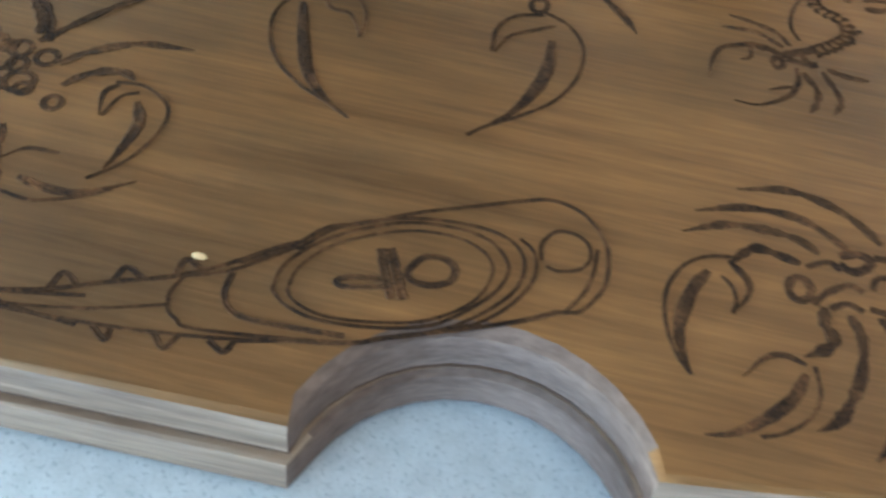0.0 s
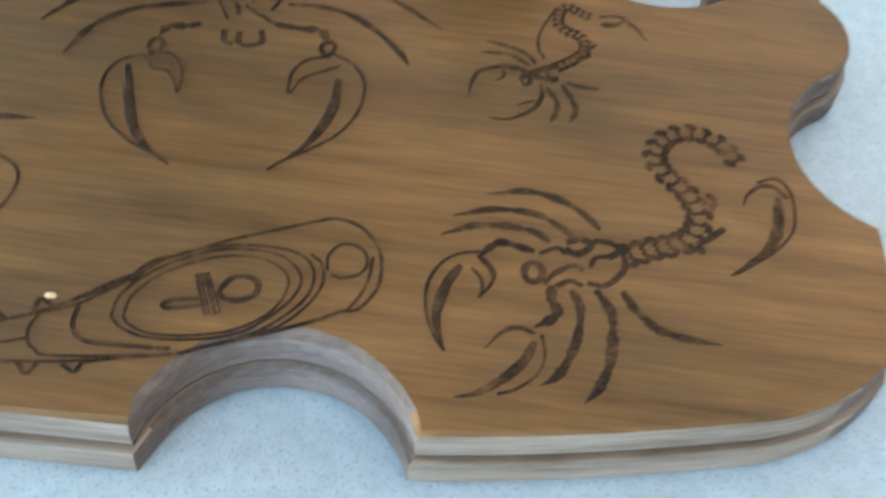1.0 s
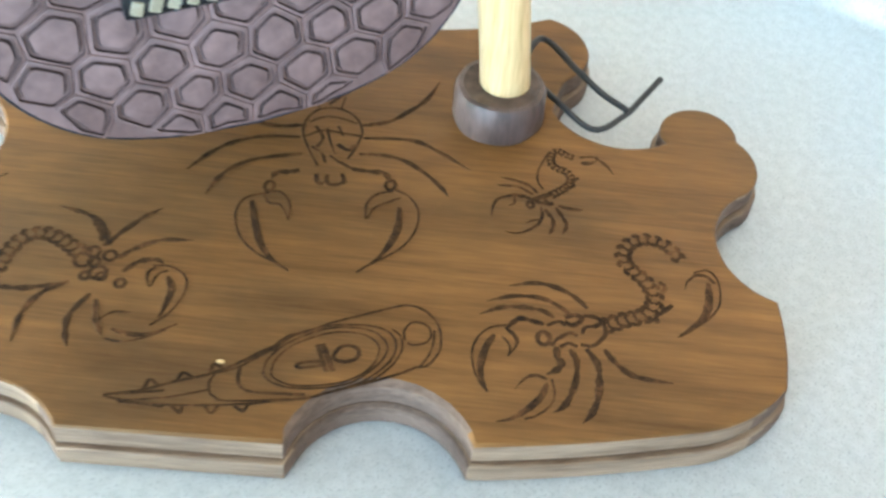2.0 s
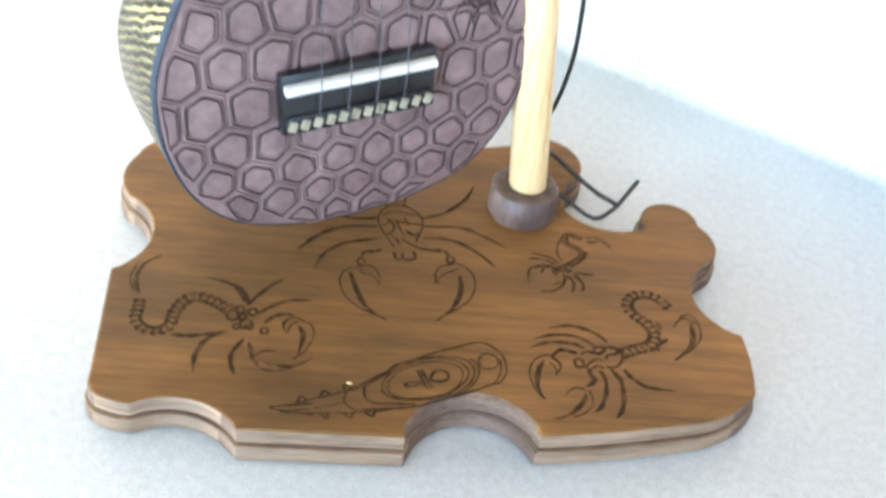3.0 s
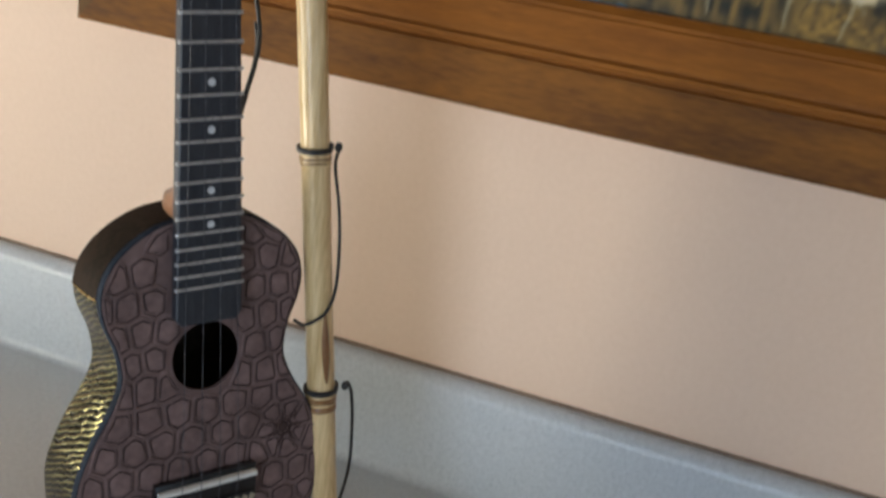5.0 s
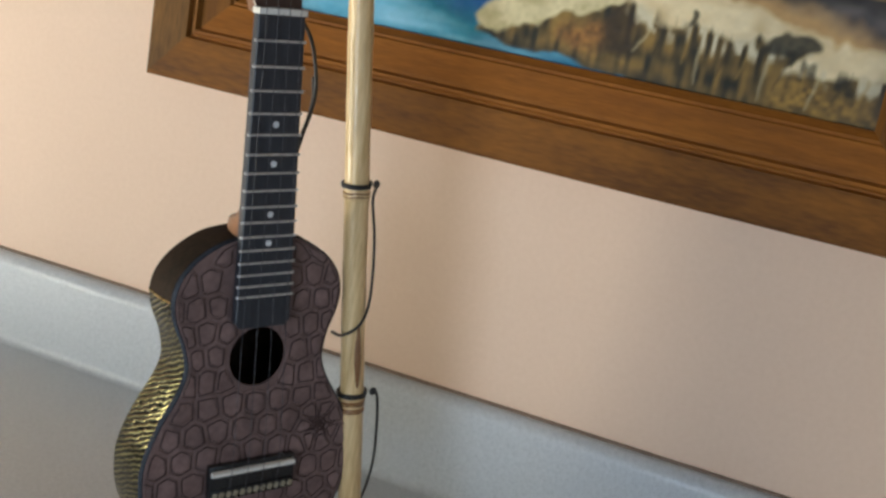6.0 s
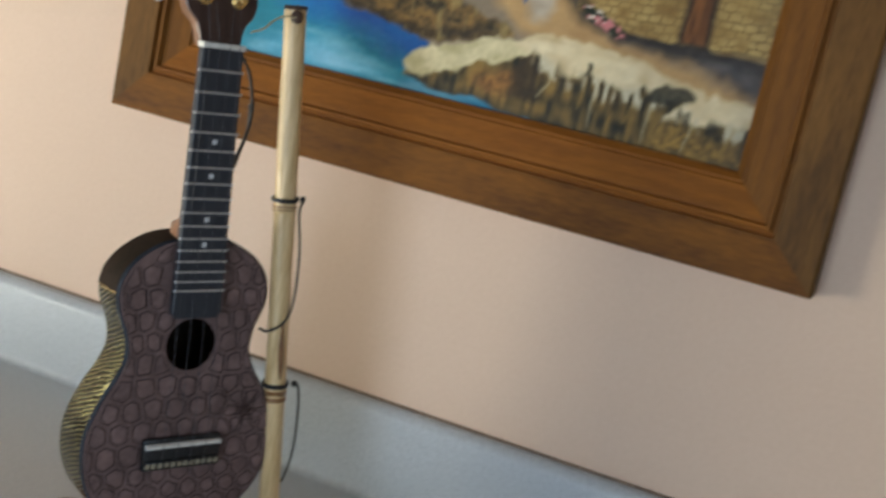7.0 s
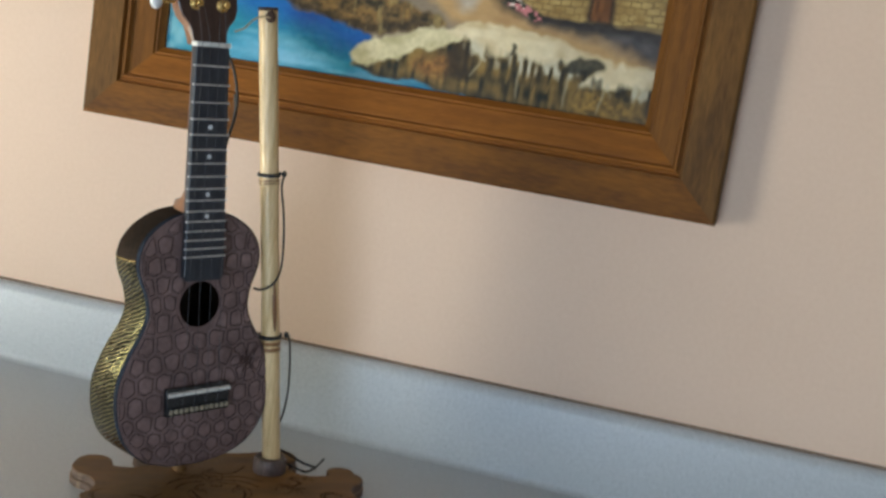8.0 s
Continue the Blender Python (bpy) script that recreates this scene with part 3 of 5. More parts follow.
# the small scorpion under the pole
bm = bmesh.new()
leg(bm, 1.5, (52, 16), (48, 17.5), (44, 17.5))
blade(bm, 1.7, (45, 17), (39.5, 14.5), (37.5, 9), (37.5, 3.5))
blade(bm, 1.3, (45.5, 16.5), (45.5, 13), (43.5, 11.5))
blade(bm, 1.7, (55.5, 12.5), (56, 8), (54.5, 3.5), (51, 0), (47.5, -2), (43, -2))
blade(bm, 1.3, (55, 6), (52.5, 5), (50, 3.5))
loop(bm, 1.6, 51.5, 13, 1.2, 1.7)
line(bm, 2.6, (52, 15.5), (55, 17.5), (59.5, 20))
line(bm, 2.2, (53.5, 15), (56.5, 14.5), (60, 15))
line(bm, 1.8, (56.5, 19), (57, 16.5), (59, 13.5))
leg(bm, 1.3, (54, 19.5), (51, 23), (46, 25), (40, 26))
leg(bm, 1.3, (52.5, 18.5), (48.5, 21), (45, 22), (39, 21.5))
leg(bm, 1.3, (49, 16.5), (45.5, 17), (41.5, 16))
line(bm, 0.9, (56, 22), (54, 26), (54, 31.5), (55.5, 36.5), (58, 43))
leg(bm, 1.5, (57, 11.5), (60, 6.5), (60, 2.5), (58.5, -1.5))
leg(bm, 1.5, (61, 13), (64, 7.5), (65, 4), (63.5, -0.5))
leg(bm, 1.5, (62, 14), (66.5, 13), (71, 13))
tail(bm, 1.2, (59.5, 19.5), (63, 22.5), (66, 26), (66.5, 29.5), (65, 32.5), (61.5, 34), (59, 36.5), (59, 41), (61, 44), (65, 42), (69, 40.5))
line(bm, 1.4, (66.5, 27.5), (69.5, 30))
line(bm, 1.3, (64.5, 23.5), (68, 25.5))
line(bm, 1.0, (70, 41.5), (74, 42.5), (77, 42.5))
blade(bm, 2.6, (70.5, 38.5), (74, 39), (77, 41))
blade(bm, 1.8, (76, 42), (80, 39), (83, 34))
part("scorpion_carving", bm, BURN, stand, "small burnt scorpion with a curled tail")
# the scorpion with its tail bent up
bm = bmesh.new()
line(bm, 0.9, (-77, -35.5), (-71, -35), (-65, -39), (-64, -46), (-67, -55), (-72, -61))
blade(bm, 3.0, (-71, -39.5), (-68.5, -45), (-69, -52.5), (-70, -58))
blade(bm, 1.6, (-76, -36), (-78, -39), (-76.5, -45))
line(bm, 0.9, (-71.5, -37), (-74.5, -39), (-76, -45))
blade(bm, 1.3, (-79, -56.5), (-85, -57), (-88.5, -60.5))
blade(bm, 2.6, (-83.5, -64), (-79, -65), (-73.5, -65), (-68, -62.5), (-63, -59))
line(bm, 0.9, (-85, -68), (-78.5, -68.5), (-70.5, -65), (-66.5, -62))
leg(bm, 2.0, (-96, -29), (-92, -22.5), (-86.5, -14.5), (-80.5, -8.5))
leg(bm, 2.0, (-89.5, -34), (-85.5, -29), (-77, -23.5), (-66, -22))
leg(bm, 2.0, (-86.5, -39.5), (-82.5, -34.5), (-77, -32.5), (-73.5, -34))
leg(bm, 2.0, (-97, -27), (-99, -22), (-103.5, -16.5))
loop(bm, 1.6, -97, -36.5, 1.8, 2)
loop(bm, 1.6, -92.5, -33, 2.1, 2.2)
loop(bm, 1.6, -86, -44.5, 1.7, 1.8)
loop(bm, 1.6, -93, -42.5, 1.6, 1.6)
loop(bm, 1.6, -98.5, -43, 1.5, 1.6)
loop(bm, 1.6, -101, -32, 1.4, 1.5)
blade(bm, 2.6, (-145, -27), (-148, -17.5), (-146.5, -6.5), (-139, 1))
line(bm, 0.9, (-147.5, -25.5), (-151, -16), (-149.5, -7))
tail(bm, 2.1, (-104.5, -32), (-112, -27.5), (-118.5, -26), (-124, -29), (-127, -37), (-128, -45.5), (-132, -49.5), (-138, -49), (-143, -44), (-143.5, -36), (-144, -26))
leg(bm, 2.0, (-94, -28.5), (-98.5, -19.5), (-105.5, -15), (-116, -12.5))
leg(bm, 2.0, (-103, -46), (-110.5, -52.5), (-114, -61.5), (-113.5, -73))
leg(bm, 2.0, (-94.5, -50.5), (-98.5, -59.5), (-98, -66.5), (-95.5, -73))
leg(bm, 2.0, (-92, -52.5), (-89.5, -61), (-86, -67))
leg(bm, 2.0, (-105, -47.5), (-117, -51), (-127, -51.5))
loop(bm, 1.6, -101, -36, 3, 3.1)
loop(bm, 1.6, -94.5, -41, 2.8, 2.8)
loop(bm, 1.6, -98.5, -32, 2.2, 2.3)
part("scorpion_carving", bm, BURN, stand, "burnt scorpion with its tail bent up")
# the long emblem: spiked snout, ovals, a looped cross and an eyelet
bm = bmesh.new()
line(bm, 1.0, (-61, -85.5), (-70, -87.5), (-79, -89.5), (-70, -91), (-60, -91.5))
line(bm, 1.1, (-75.5, -88.5), (-67.5, -86), (-58, -81.5), (-48.5, -77.5), (-41, -72.5), (-34, -66.5), (-29.5, -63.5))
line(bm, 0.9, (-74, -91.5), (-63.5, -91), (-52.5, -90), (-42, -88.5), (-31.5, -86.5))
line(bm, 0.7, (-74.5, -91), (-60, -88), (-47.5, -83.5))
line(bm, 1.3, (-67.5, -86), (-66.5, -82), (-63, -84))
line(bm, 1.3, (-58, -81.5), (-57, -78), (-53.5, -79.5))
line(bm, 1.3, (-48.5, -77.5), (-48, -73.5), (-44.5, -75))
line(bm, 1.3, (-57.5, -91), (-54.5, -93), (-54.5, -90.5))
line(bm, 1.3, (-47.5, -89.5), (-45, -92), (-43.5, -89))
line(bm, 1.3, (-38.5, -88.5), (-35.5, -90), (-34.5, -87.5))
line(bm, 1.0, (-39, -71.5), (-32, -66), (-27, -59.5), (-21.5, -57), (-12.5, -51.5), (-3, -47), (6.5, -42.5), (11.5, -41), (17, -42.5), (21, -46.5), (23, -51), (23.5, -57.5), (22, -62), (19.5, -65.5), (16, -66.5))
line(bm, 1.2, (16, -66.5), (11.5, -69.5), (2.5, -74), (-6.5, -78), (-12, -80.5), (-16, -82.5), (-26.5, -85), (-35, -87.5))
line(bm, 0.75, (-29.5, -75), (-29, -69.5), (-24, -62.5), (-14, -56.5), (-5.5, -55), (0.5, -56.5), (3.5, -60), (3, -65.5), (0, -70.5), (-6, -75), (-14, -77.5), (-22, -78.5), (-27.5, -77), (-29.5, -75))
line(bm, 0.9, (-32, -75.5), (-31.5, -69.5), (-26, -62), (-15.5, -55), (-6, -53), (1.5, -54), (6, -58.5), (5.5, -64), (1.5, -70), (-4.5, -75.5), (-13.5, -78.5), (-23, -79.5), (-29, -78), (-32, -75.5))
line(bm, 0.9, (-30.5, -66), (-25, -59), (-14.5, -53.5), (-3.5, -51.5), (4.5, -52.5), (8.5, -56.5), (8.5, -63), (4.5, -69.5), (-2, -75.5), (-11, -80))
line(bm, 0.8, (7, -52), (10, -54.5), (11, -60), (8.5, -66.5), (3.5, -72.5), (-4, -77))
line(bm, 0.9, (11.5, -56), (11, -52), (13, -48.5), (16, -48), (19, -49.5), (20, -53), (18.5, -56), (15, -57.5), (12.5, -57))
line(bm, 0.9, (21, -50.5), (21, -56), (20, -61), (17.5, -66))
line(bm, 1.3, (-39.5, -74), (-39.5, -78), (-38, -81), (-35, -82.5), (-29.5, -82.5), (-17.5, -81.5))
line(bm, 0.9, (-47, -77), (-48, -81), (-47, -84.5), (-45, -86), (-43, -87), (-34.5, -86), (-23, -84))
line(bm, 0.8, (-47, -77), (-40.5, -74), (-34.5, -69), (-30.5, -65))
line(bm, 2.0, (-16.5, -61.5), (-14.5, -66.5), (-12, -72))
line(bm, 2.0, (-15, -61), (-12.5, -66), (-10, -71.5))
line(bm, 1.6, (-11, -65.5), (-9, -61.5), (-5.5, -60.5), (-3, -62), (-3, -65), (-6, -67), (-9.5, -67), (-11, -65.5))
line(bm, 1.4, (-14, -68), (-19.5, -69), (-22, -70.5), (-20.5, -71.5), (-13.5, -69.5))
part("emblem_carving", bm, BURN, stand, "long burnt emblem with an ovalled looped cross")
# a small chip beside the emblem
bm = bmesh.new()
bmesh.ops.create_icosphere(bm, subdivisions=2, radius=0.0010, matrix=pose(-0.0462, -0.0722, THICK) @ Matrix.Diagonal((1.4, 0.8, 0.28, 1)))
part("chip", bm, BAMBOO, stand, "small pale chip in the varnish")
# socket for the pole
bm = bmesh.new()
lathe(bm, [(0.0172, THICK), (0.0181, THICK + 0.0015), (0.0184, THICK + 0.008), (0.0180, THICK + 0.0142), (0.0168, THICK + 0.0166), (0.0150, THICK + 0.0170), (0.0138, THICK + 0.0160), (0.0060, THICK + 0.0158)])
for v in bm.verts:
    v.co += Vector((0.037, 0.0605, 0)) + Vector((v.co.x, v.co.y, 0)) * 0.05 * noise.noise(v.co * 140)
part("socket", bm, SOCKET, stand, "rough dark wooden socket with bark")
# short peg that carries the body from behind
bm = bmesh.new()
seat = STAND.inverted() @ UKE @ Vector((0.012, 0.046, -0.0815))
lathe(bm, [(0.0075, THICK), (0.0075, THICK + 0.003), (0.006, THICK + 0.006), (0.006, seat.z - 0.001), (0.005, seat.z)], 18)
for v in bm.verts:
    v.co += Vector((seat.x, seat.y, 0))
part("peg", bm, BOARD, stand, "short wooden peg under the instrument")

# the bamboo pole
INTO = STAND.inverted() @ UKE
foot, tip = INTO @ Vector((0.1012, 0.006, -0.098)), INTO @ Vector((0.0695, 0.006, 0.388))
axis = tip - foot
along = lambda v: foot + axis * ((v + 0.098) / 0.486)
NODES = (0.037, 0.212)


def pole_radius(v):
    r = 0.0099 - 0.0002 * (v + 0.098) / 0.486
    for at in NODES:
        r += 0.0009 * math.exp(-((v - at - 0.003) / 0.0022) ** 2) - 0.0006 * math.exp(-((v - at + 0.004) / 0.003) ** 2) + 0.0005 * math.exp(-((v - at) / 0.02) ** 2)
    return r


bm = bmesh.new()
steps = sorted(set(list(np.linspace(-0.098, 0.388, 60)) + [at + d for at in NODES for d in np.linspace(-0.012, 0.012, 13)]))
tube(bm, [along(v) for v in steps], lambda s: pole_radius(-0.098 + 0.486 * s), 28)
pole = part("bamboo_pole", bm, BAMBOO, stand, "pale yellow bamboo pole")
for v in pole.data.vertices:
    v.co += Vector(v.normal) * 0.00035 * noise.noise(v.co * 60)
for at in NODES:
    bm = bmesh.new()
    for k in range(2):
        path = [along(at - 0.002 + k * 0.003 + 0.0005 * math.sin(3 * a)) + (Matrix.Rotation(a, 3, axis.normalized()) @ Vector((1, 0, 0.05))) * (pole_radius(at) - 0.0004 + 0.0003 * k) for a in np.linspace(0, 2 * math.pi, 30)]
        tube(bm, path, 0.0009, 6, False)
    part("node_ring", bm, NODE, pole, "brown ridged bamboo node")
bm = bmesh.new()
tube(bm, [along(v) for v in np.linspace(0.0275, 0.0385, 9)], lambda s: pole_radius(0.0275 + 0.011 * s) + 0.0003 + 0.0004 * math.sin(9 * s), 24, False)
part("node_band", bm, STREAK, pole, "dark brown band under the lower node")
bm = bmesh.new()
view_side = (INTO.to_3x3() @ Vector((-0.1, -1.0, 0.0))).normalized()
path = [along(v) + view_side * (pole_radius(v) - 0.0016) for v in np.linspace(0.048, 0.105, 12)]
tube(bm, path, lambda s: 0.0047 * math.sin(math.pi * (0.25 + 0.72 * (1 - s))) ** 0.7 * (1 - 0.55 * s), 10)
part("streak", bm, STREAK, pole, "brown stain running up the bamboo")
bm = bmesh.new()
right_side = (INTO.to_3x3() @ Vector((0.55, -0.83, 0.0))).normalized()
top = along(0.3885)
bmesh.ops.create_icosphere(bm, subdivisions=3, radius=0.0058, matrix=Matrix.Translation(along(0.3800) + (INTO.to_3x3() @ Vector((-0.3, -0.95, 0))) * 0.0066) @ Matrix.Diagonal((1, 1, 1.25, 1)))
tube(bm, [top + (Matrix.Rotation(a, 3, axis.normalized()) @ Vector((1, 0, 0))) * 0.0084 for a in np.linspace(0, 2 * math.pi, 24)], 0.0021, 6, False)
for v in bm.verts:
    v.co += v.co.normalized() * 0.0006 * noise.noise(v.co * 400)
part("charred_top", bm, CHAR, pole, "charred knot at the top of the pole")


# cords
def uke_point(u, v, n):
    return INTO @ Vector((u, -n, v))


def cord(path, radius=0.0012, name="cord", material=CORD, label="thin black cord", steps=8):
    bm = bmesh.new()
    tube(bm, spline(path, steps), radius, 8)
    return part(name, bm, material, stand, label)


for at, size in ((0.2185, 0.0012), (0.0435, 0.0014)):
    turns = [along(at + 0.0016 * a / 6.28 - 0.001) + (Matrix.Rotation(-a, 3, axis.normalized()) @ right_side) * (pole_radius(at) + 0.0011) for a in np.linspace(0, 4 * math.pi, 24)]
    cord(turns, size, "cord_tie", CORD, "black cord wound twice round the bamboo", 3)
    bm = bmesh.new()
    u = 0.0995 if at < 0.1 else 0.0862
    bmesh.ops.create_icosphere(bm, subdivisions=2, radius=0.0027, matrix=Matrix.Translation(uke_point(u + 0.0078, at + 0.001, 0.0015)) @ Matrix.Diagonal((1, 0.8, 1.3, 1)))
    part("cord_knot", bm, CORD, stand, "small black cord knot")
    if at < 0.1:
        cord([uke_point(u + 0.008, at, 0.002), uke_point(0.113, 0.044, -0.004), uke_point(0.1195, 0.032, -0.008), uke_point(0.124, 0.005, -0.012), uke_point(0.1245, -0.028, -0.014), uke_point(0.119, -0.056, -0.016), uke_point(0.110, -0.072, -0.018)])
    else:
        cord([uke_point(u + 0.008, at, 0.002), uke_point(0.0955, 0.205, -0.004), uke_point(0.0995, 0.178, -0.004), uke_point(0.1000, 0.150, -0.002), uke_point(0.0945, 0.121, 0.004), uke_point(0.0855, 0.105, 0.006), uke_point(0.0735, 0.097, 0.001), uke_point(0.072, 0.096, -0.012)])
cord([uke_point(0.022, 0.345, -0.010), uke_point(0.034, 0.328, -0.012), uke_point(0.0395, 0.307, -0.012), uke_point(0.0405, 0.286, -0.012), uke_point(0.034, 0.262, -0.012), uke_point(0.024, 0.238, -0.014)], 0.0016)
cord([uke_point(0.0385, 0.300, -0.013), uke_point(0.040, 0.283, -0.014), uke_point(0.035, 0.258, -0.015), uke_point(0.026, 0.228, -0.016)], 0.0012)
mm = lambda x, y, z: Vector((x / 1000, y / 1000, z / 1000))
cord([mm(42, 79, 22), mm(47, 82, 24), mm(60, 68, 23), mm(75, 56, 20.5), mm(88, 68, 19), mm(95, 78, 20), mm(103, 89, 23)], 0.0013)
cord([mm(44, 84, 26), mm(53, 101, 28), mm(68, 88, 24), mm(79, 78, 21), mm(89, 69, 21)], 0.0014)
cord([uke_point(0.024, 0.362, 0.004), uke_point(0.034, 0.366, 0.006), uke_point(0.044, 0.374, 0.004), uke_point(0.054, 0.379, 0.005), uke_point(0.064, 0.379, 0.006)], 0.0008, "twine", TWINE, "cream twine from the headstock to the pole", 6)

# ---- the ukulele ----
uke = thing("ukulele", UKE, "mauve ukulele carved with hexagons, standing on the carved stand", "ukulele")
FACE, SHIFT = 0.003, 0.0015
depth_at = lambda v: 0.0635 - 0.020 * (v + 0.082) / 0.268
edge_line = [(0.0, -0.0825), (0.032, -0.0795), (0.058, -0.0705), (0.0765, -0.053), (0.0868, -0.029), (0.0896, -0.005), (0.087, 0.015), (0.0765, 0.040), (0.0635, 0.062), (0.0575, 0.080), (0.0605, 0.100), (0.0675, 0.118), (0.0700, 0.134), (0.0652, 0.151), (0.0515, 0.1665), (0.029, 0.1785), (0.0, 0.1828)]
half = spline([(a, b, 0) for a, b in edge_line], 6)
body = [Vector((p.x + SHIFT, p.y)) for p in half] + [Vector((SHIFT - p.x, p.y)) for p in half[-2:0:-1]]
HOLE = (0.0015, 0.0865, 0.0238)


def half_width(v):
    return float(np.interp(v, [p.y for p in half], [p.x for p in half]))


def at_depth(points, y):
    return [Vector((p.x, y, p.y)) for p in points]


bm = bmesh.new()
outer = [bm.verts.new(p) for p in at_depth(inset(body, 0.001), FACE)]
hole = [bm.verts.new((HOLE[0] + HOLE[2] * math.cos(a), FACE, HOLE[1] + HOLE[2] * math.sin(a))) for a in np.linspace(0, 2 * math.pi, 40, endpoint=False)]
edges = [bm.edges.new((loop[i], loop[(i + 1) % len(loop)])) for loop in (outer, hole) for i in range(len(loop))]
bmesh.ops.triangle_fill(bm, use_beauty=True, edges=edges)
made = bmesh.ops.extrude_face_region(bm, geom=list(bm.faces))
for g in made["geom"]:
    if isinstance(g, bmesh.types.BMVert):
        g.co.y += 0.0025
bmesh.ops.recalc_face_normals(bm, faces=bm.faces)
part("soundboard", bm, TOP, uke, "mauve brown soundboard with a round hole", False)
bm = bmesh.new()
stacked(bm, [at_depth(inset(body, d), y) for d, y in ((0.0011, FACE + 0.0003), (0.0004, FACE - 0.0002), (-0.0002, FACE + 0.0006), (-0.0002, FACE + 0.0058))], caps=(False, False))
part("binding", bm, BINDING, uke, "dark navy edge binding")
def side_skin(name, points, closed_run, material, label, grow):
    """A run of the rib, from the binding to the back edge."""
    bm = bmesh.new()
    rows = []
    for p, q in points:
        rows.append([bm.verts.new((p.x + q.x * (d - grow), FACE + 0.0055 + (depth_at(p.y) - 0.0055) * t, p.y + q.y * (d - grow))) for d, t in ((0.0, 0.0), (-0.0004, 0.2), (-0.0006, 0.45), (-0.0004, 0.75), (0.0, 0.97), (0.002, 1.0))])
    for a, b in zip(rows, rows[1:] + (rows[:1] if closed_run else [])):
        for k in range(5):
            bm.faces.new((a[k], b[k], b[k + 1], a[k + 1]))
    bmesh.ops.recalc_face_normals(bm, faces=bm.faces)
    return part(name, bm, material, uke, label)


normals = [(q - p) / 0.001 for p, q in zip(body, inset(body, 0.001))]
run = list(zip(body, normals))
side_skin("side", run, True, SIDE, "ridged olive gold side with a metallic sheen", 0.0)
side_skin("shoulder", [r for r in run if r[0].y > 0.1335], False, SHOULDER, "dark brown shoulder panel", 0.0005)
for s in (-1, 1):
    p, q = min((r for r in run if (r[0].x - SHIFT) * s > 0), key=lambda r: abs(r[0].y - 0.1335))
    bm = bmesh.new()
    tube(bm, [Vector((p.x - q.x * 0.0007, FACE + 0.006 + (depth_at(p.y) - 0.006) * t, p.y - 0.0015 * math.sin(3.1 * t))) for t in np.linspace(0, 0.96, 9)], 0.0006, 6)
    part("gilt_line", bm, GOLD, uke, "thin gilt line under the dark shoulder")
# back in the dark shoulder colour: shade inside the sound hole put into colour
bm = bmesh.new()
back_points = inset(body, 0.0018)
stacked(bm, [[Vector((p.x, FACE + depth_at(p.y) - d, p.y)) for p in back_points] for d in (0.0025, 0.0)])
bmesh.ops.recalc_face_normals(bm, faces=bm.faces)
part("back", bm, SHOULDER, uke, "wooden back, coloured dark for the shade inside the hole", False)

# hexagons carved over the soundboard
rng = random.Random(7)


def blocked(u, v):
    if math.hypot(u - HOLE[0], v - HOLE[1]) < HOLE[2] + 0.002:
        return True
    if abs(u) < 0.0245 and v > 0.112:
        return True
    return abs(u) < 0.0385 and -0.0275 < v < 0.0055


def chopped(points, share):
    """The outline with every corner cut off."""
    out = []
    for i, p in enumerate(points):
        out += [p.lerp(points[i - 1], share), p.lerp(points[(i + 1) % len(points)], share)]
    return out


def cell_outline(site, others):
    """The ground nearer to one site than to the others, as in a natural skin."""
    poly = [site + Vector(d) * 0.03 for d in ((-1, -1), (1, -1), (1, 1), (-1, 1))]
    for o in others:
        if o is site or (o - site).length > 0.06:
            continue
        mid, way = (o + site) / 2, (o - site).normalized()
        kept = []
        for i, p in enumerate(poly):
            q = poly[(i + 1) % len(poly)]
            dp, dq = (p - mid).dot(way), (q - mid).dot(way)
            if dp <= 0:
                kept.append(p)
            if (dp < 0) != (dq < 0):
                kept.append(p.lerp(q, dp / (dp - dq)))
        poly = kept
    out = []
    for p in poly:
        y = max(-0.0805, min(0.181, p.y))
        w = half_width(y) - 0.0016
        p = Vector((SHIFT + max(-w, min(w, p.x - SHIFT)), y))
        d = p - Vector(HOLE[:2])
        if d.length < HOLE[2] + 0.001:
            p = Vector(HOLE[:2]) + d.normalized() * (HOLE[2] + 0.001)
        if not out or (p - out[-1]).length > 0.0012:
            out.append(p)
    return out


def cell(points, dark):
    """A carved scale: a shared raised rib round it, a darker groove, a low pad with a worn crown."""
    c = sum(points, Vector((0, 0))) / len(points)
    if len(points) < 3 or min((p - c).length for p in points) < 0.0032:
        return
    bm = bmesh.new()
    rib = rng.uniform(0.0010, 0.0017)
    cut = rng.uniform(0.0007, 0.0013)
    rings = []
    for d, y, share in ((0.0, 0.0001, 0.03), (0.0003, -0.0007, 0.03), (rib, -0.0009, 0.08), (rib + 0.0003, 0.0001, 0.1), (rib + 0.0003 + cut, 0.0001, 0.11), (rib + 0.0009 + cut, -0.0009, 0.13)):
        rings.append([Vector((q.x, FACE + y, q.y)) for q in (p + (c - p).normalized() * min(d * 1.12, (c - p).length * 0.72) for p in chopped(points, share))])
    stacked(bm, rings, [0, 0, 1, 1, 1, 0], (False, False))
    last = list(bm.verts)[-len(rings[0]):]
    mid = bm.verts.new((c.x, FACE - rng.uniform(0.0009, 0.0013), c.y))
    for i in range(len(last)):
        bm.faces.new((last[i], last[(i + 1) % len(last)], mid))
    bmesh.ops.recalc_face_normals(bm, faces=bm.faces)
    part("hexagon", bm, [MARK if dark else CELL, GROOVE], uke)


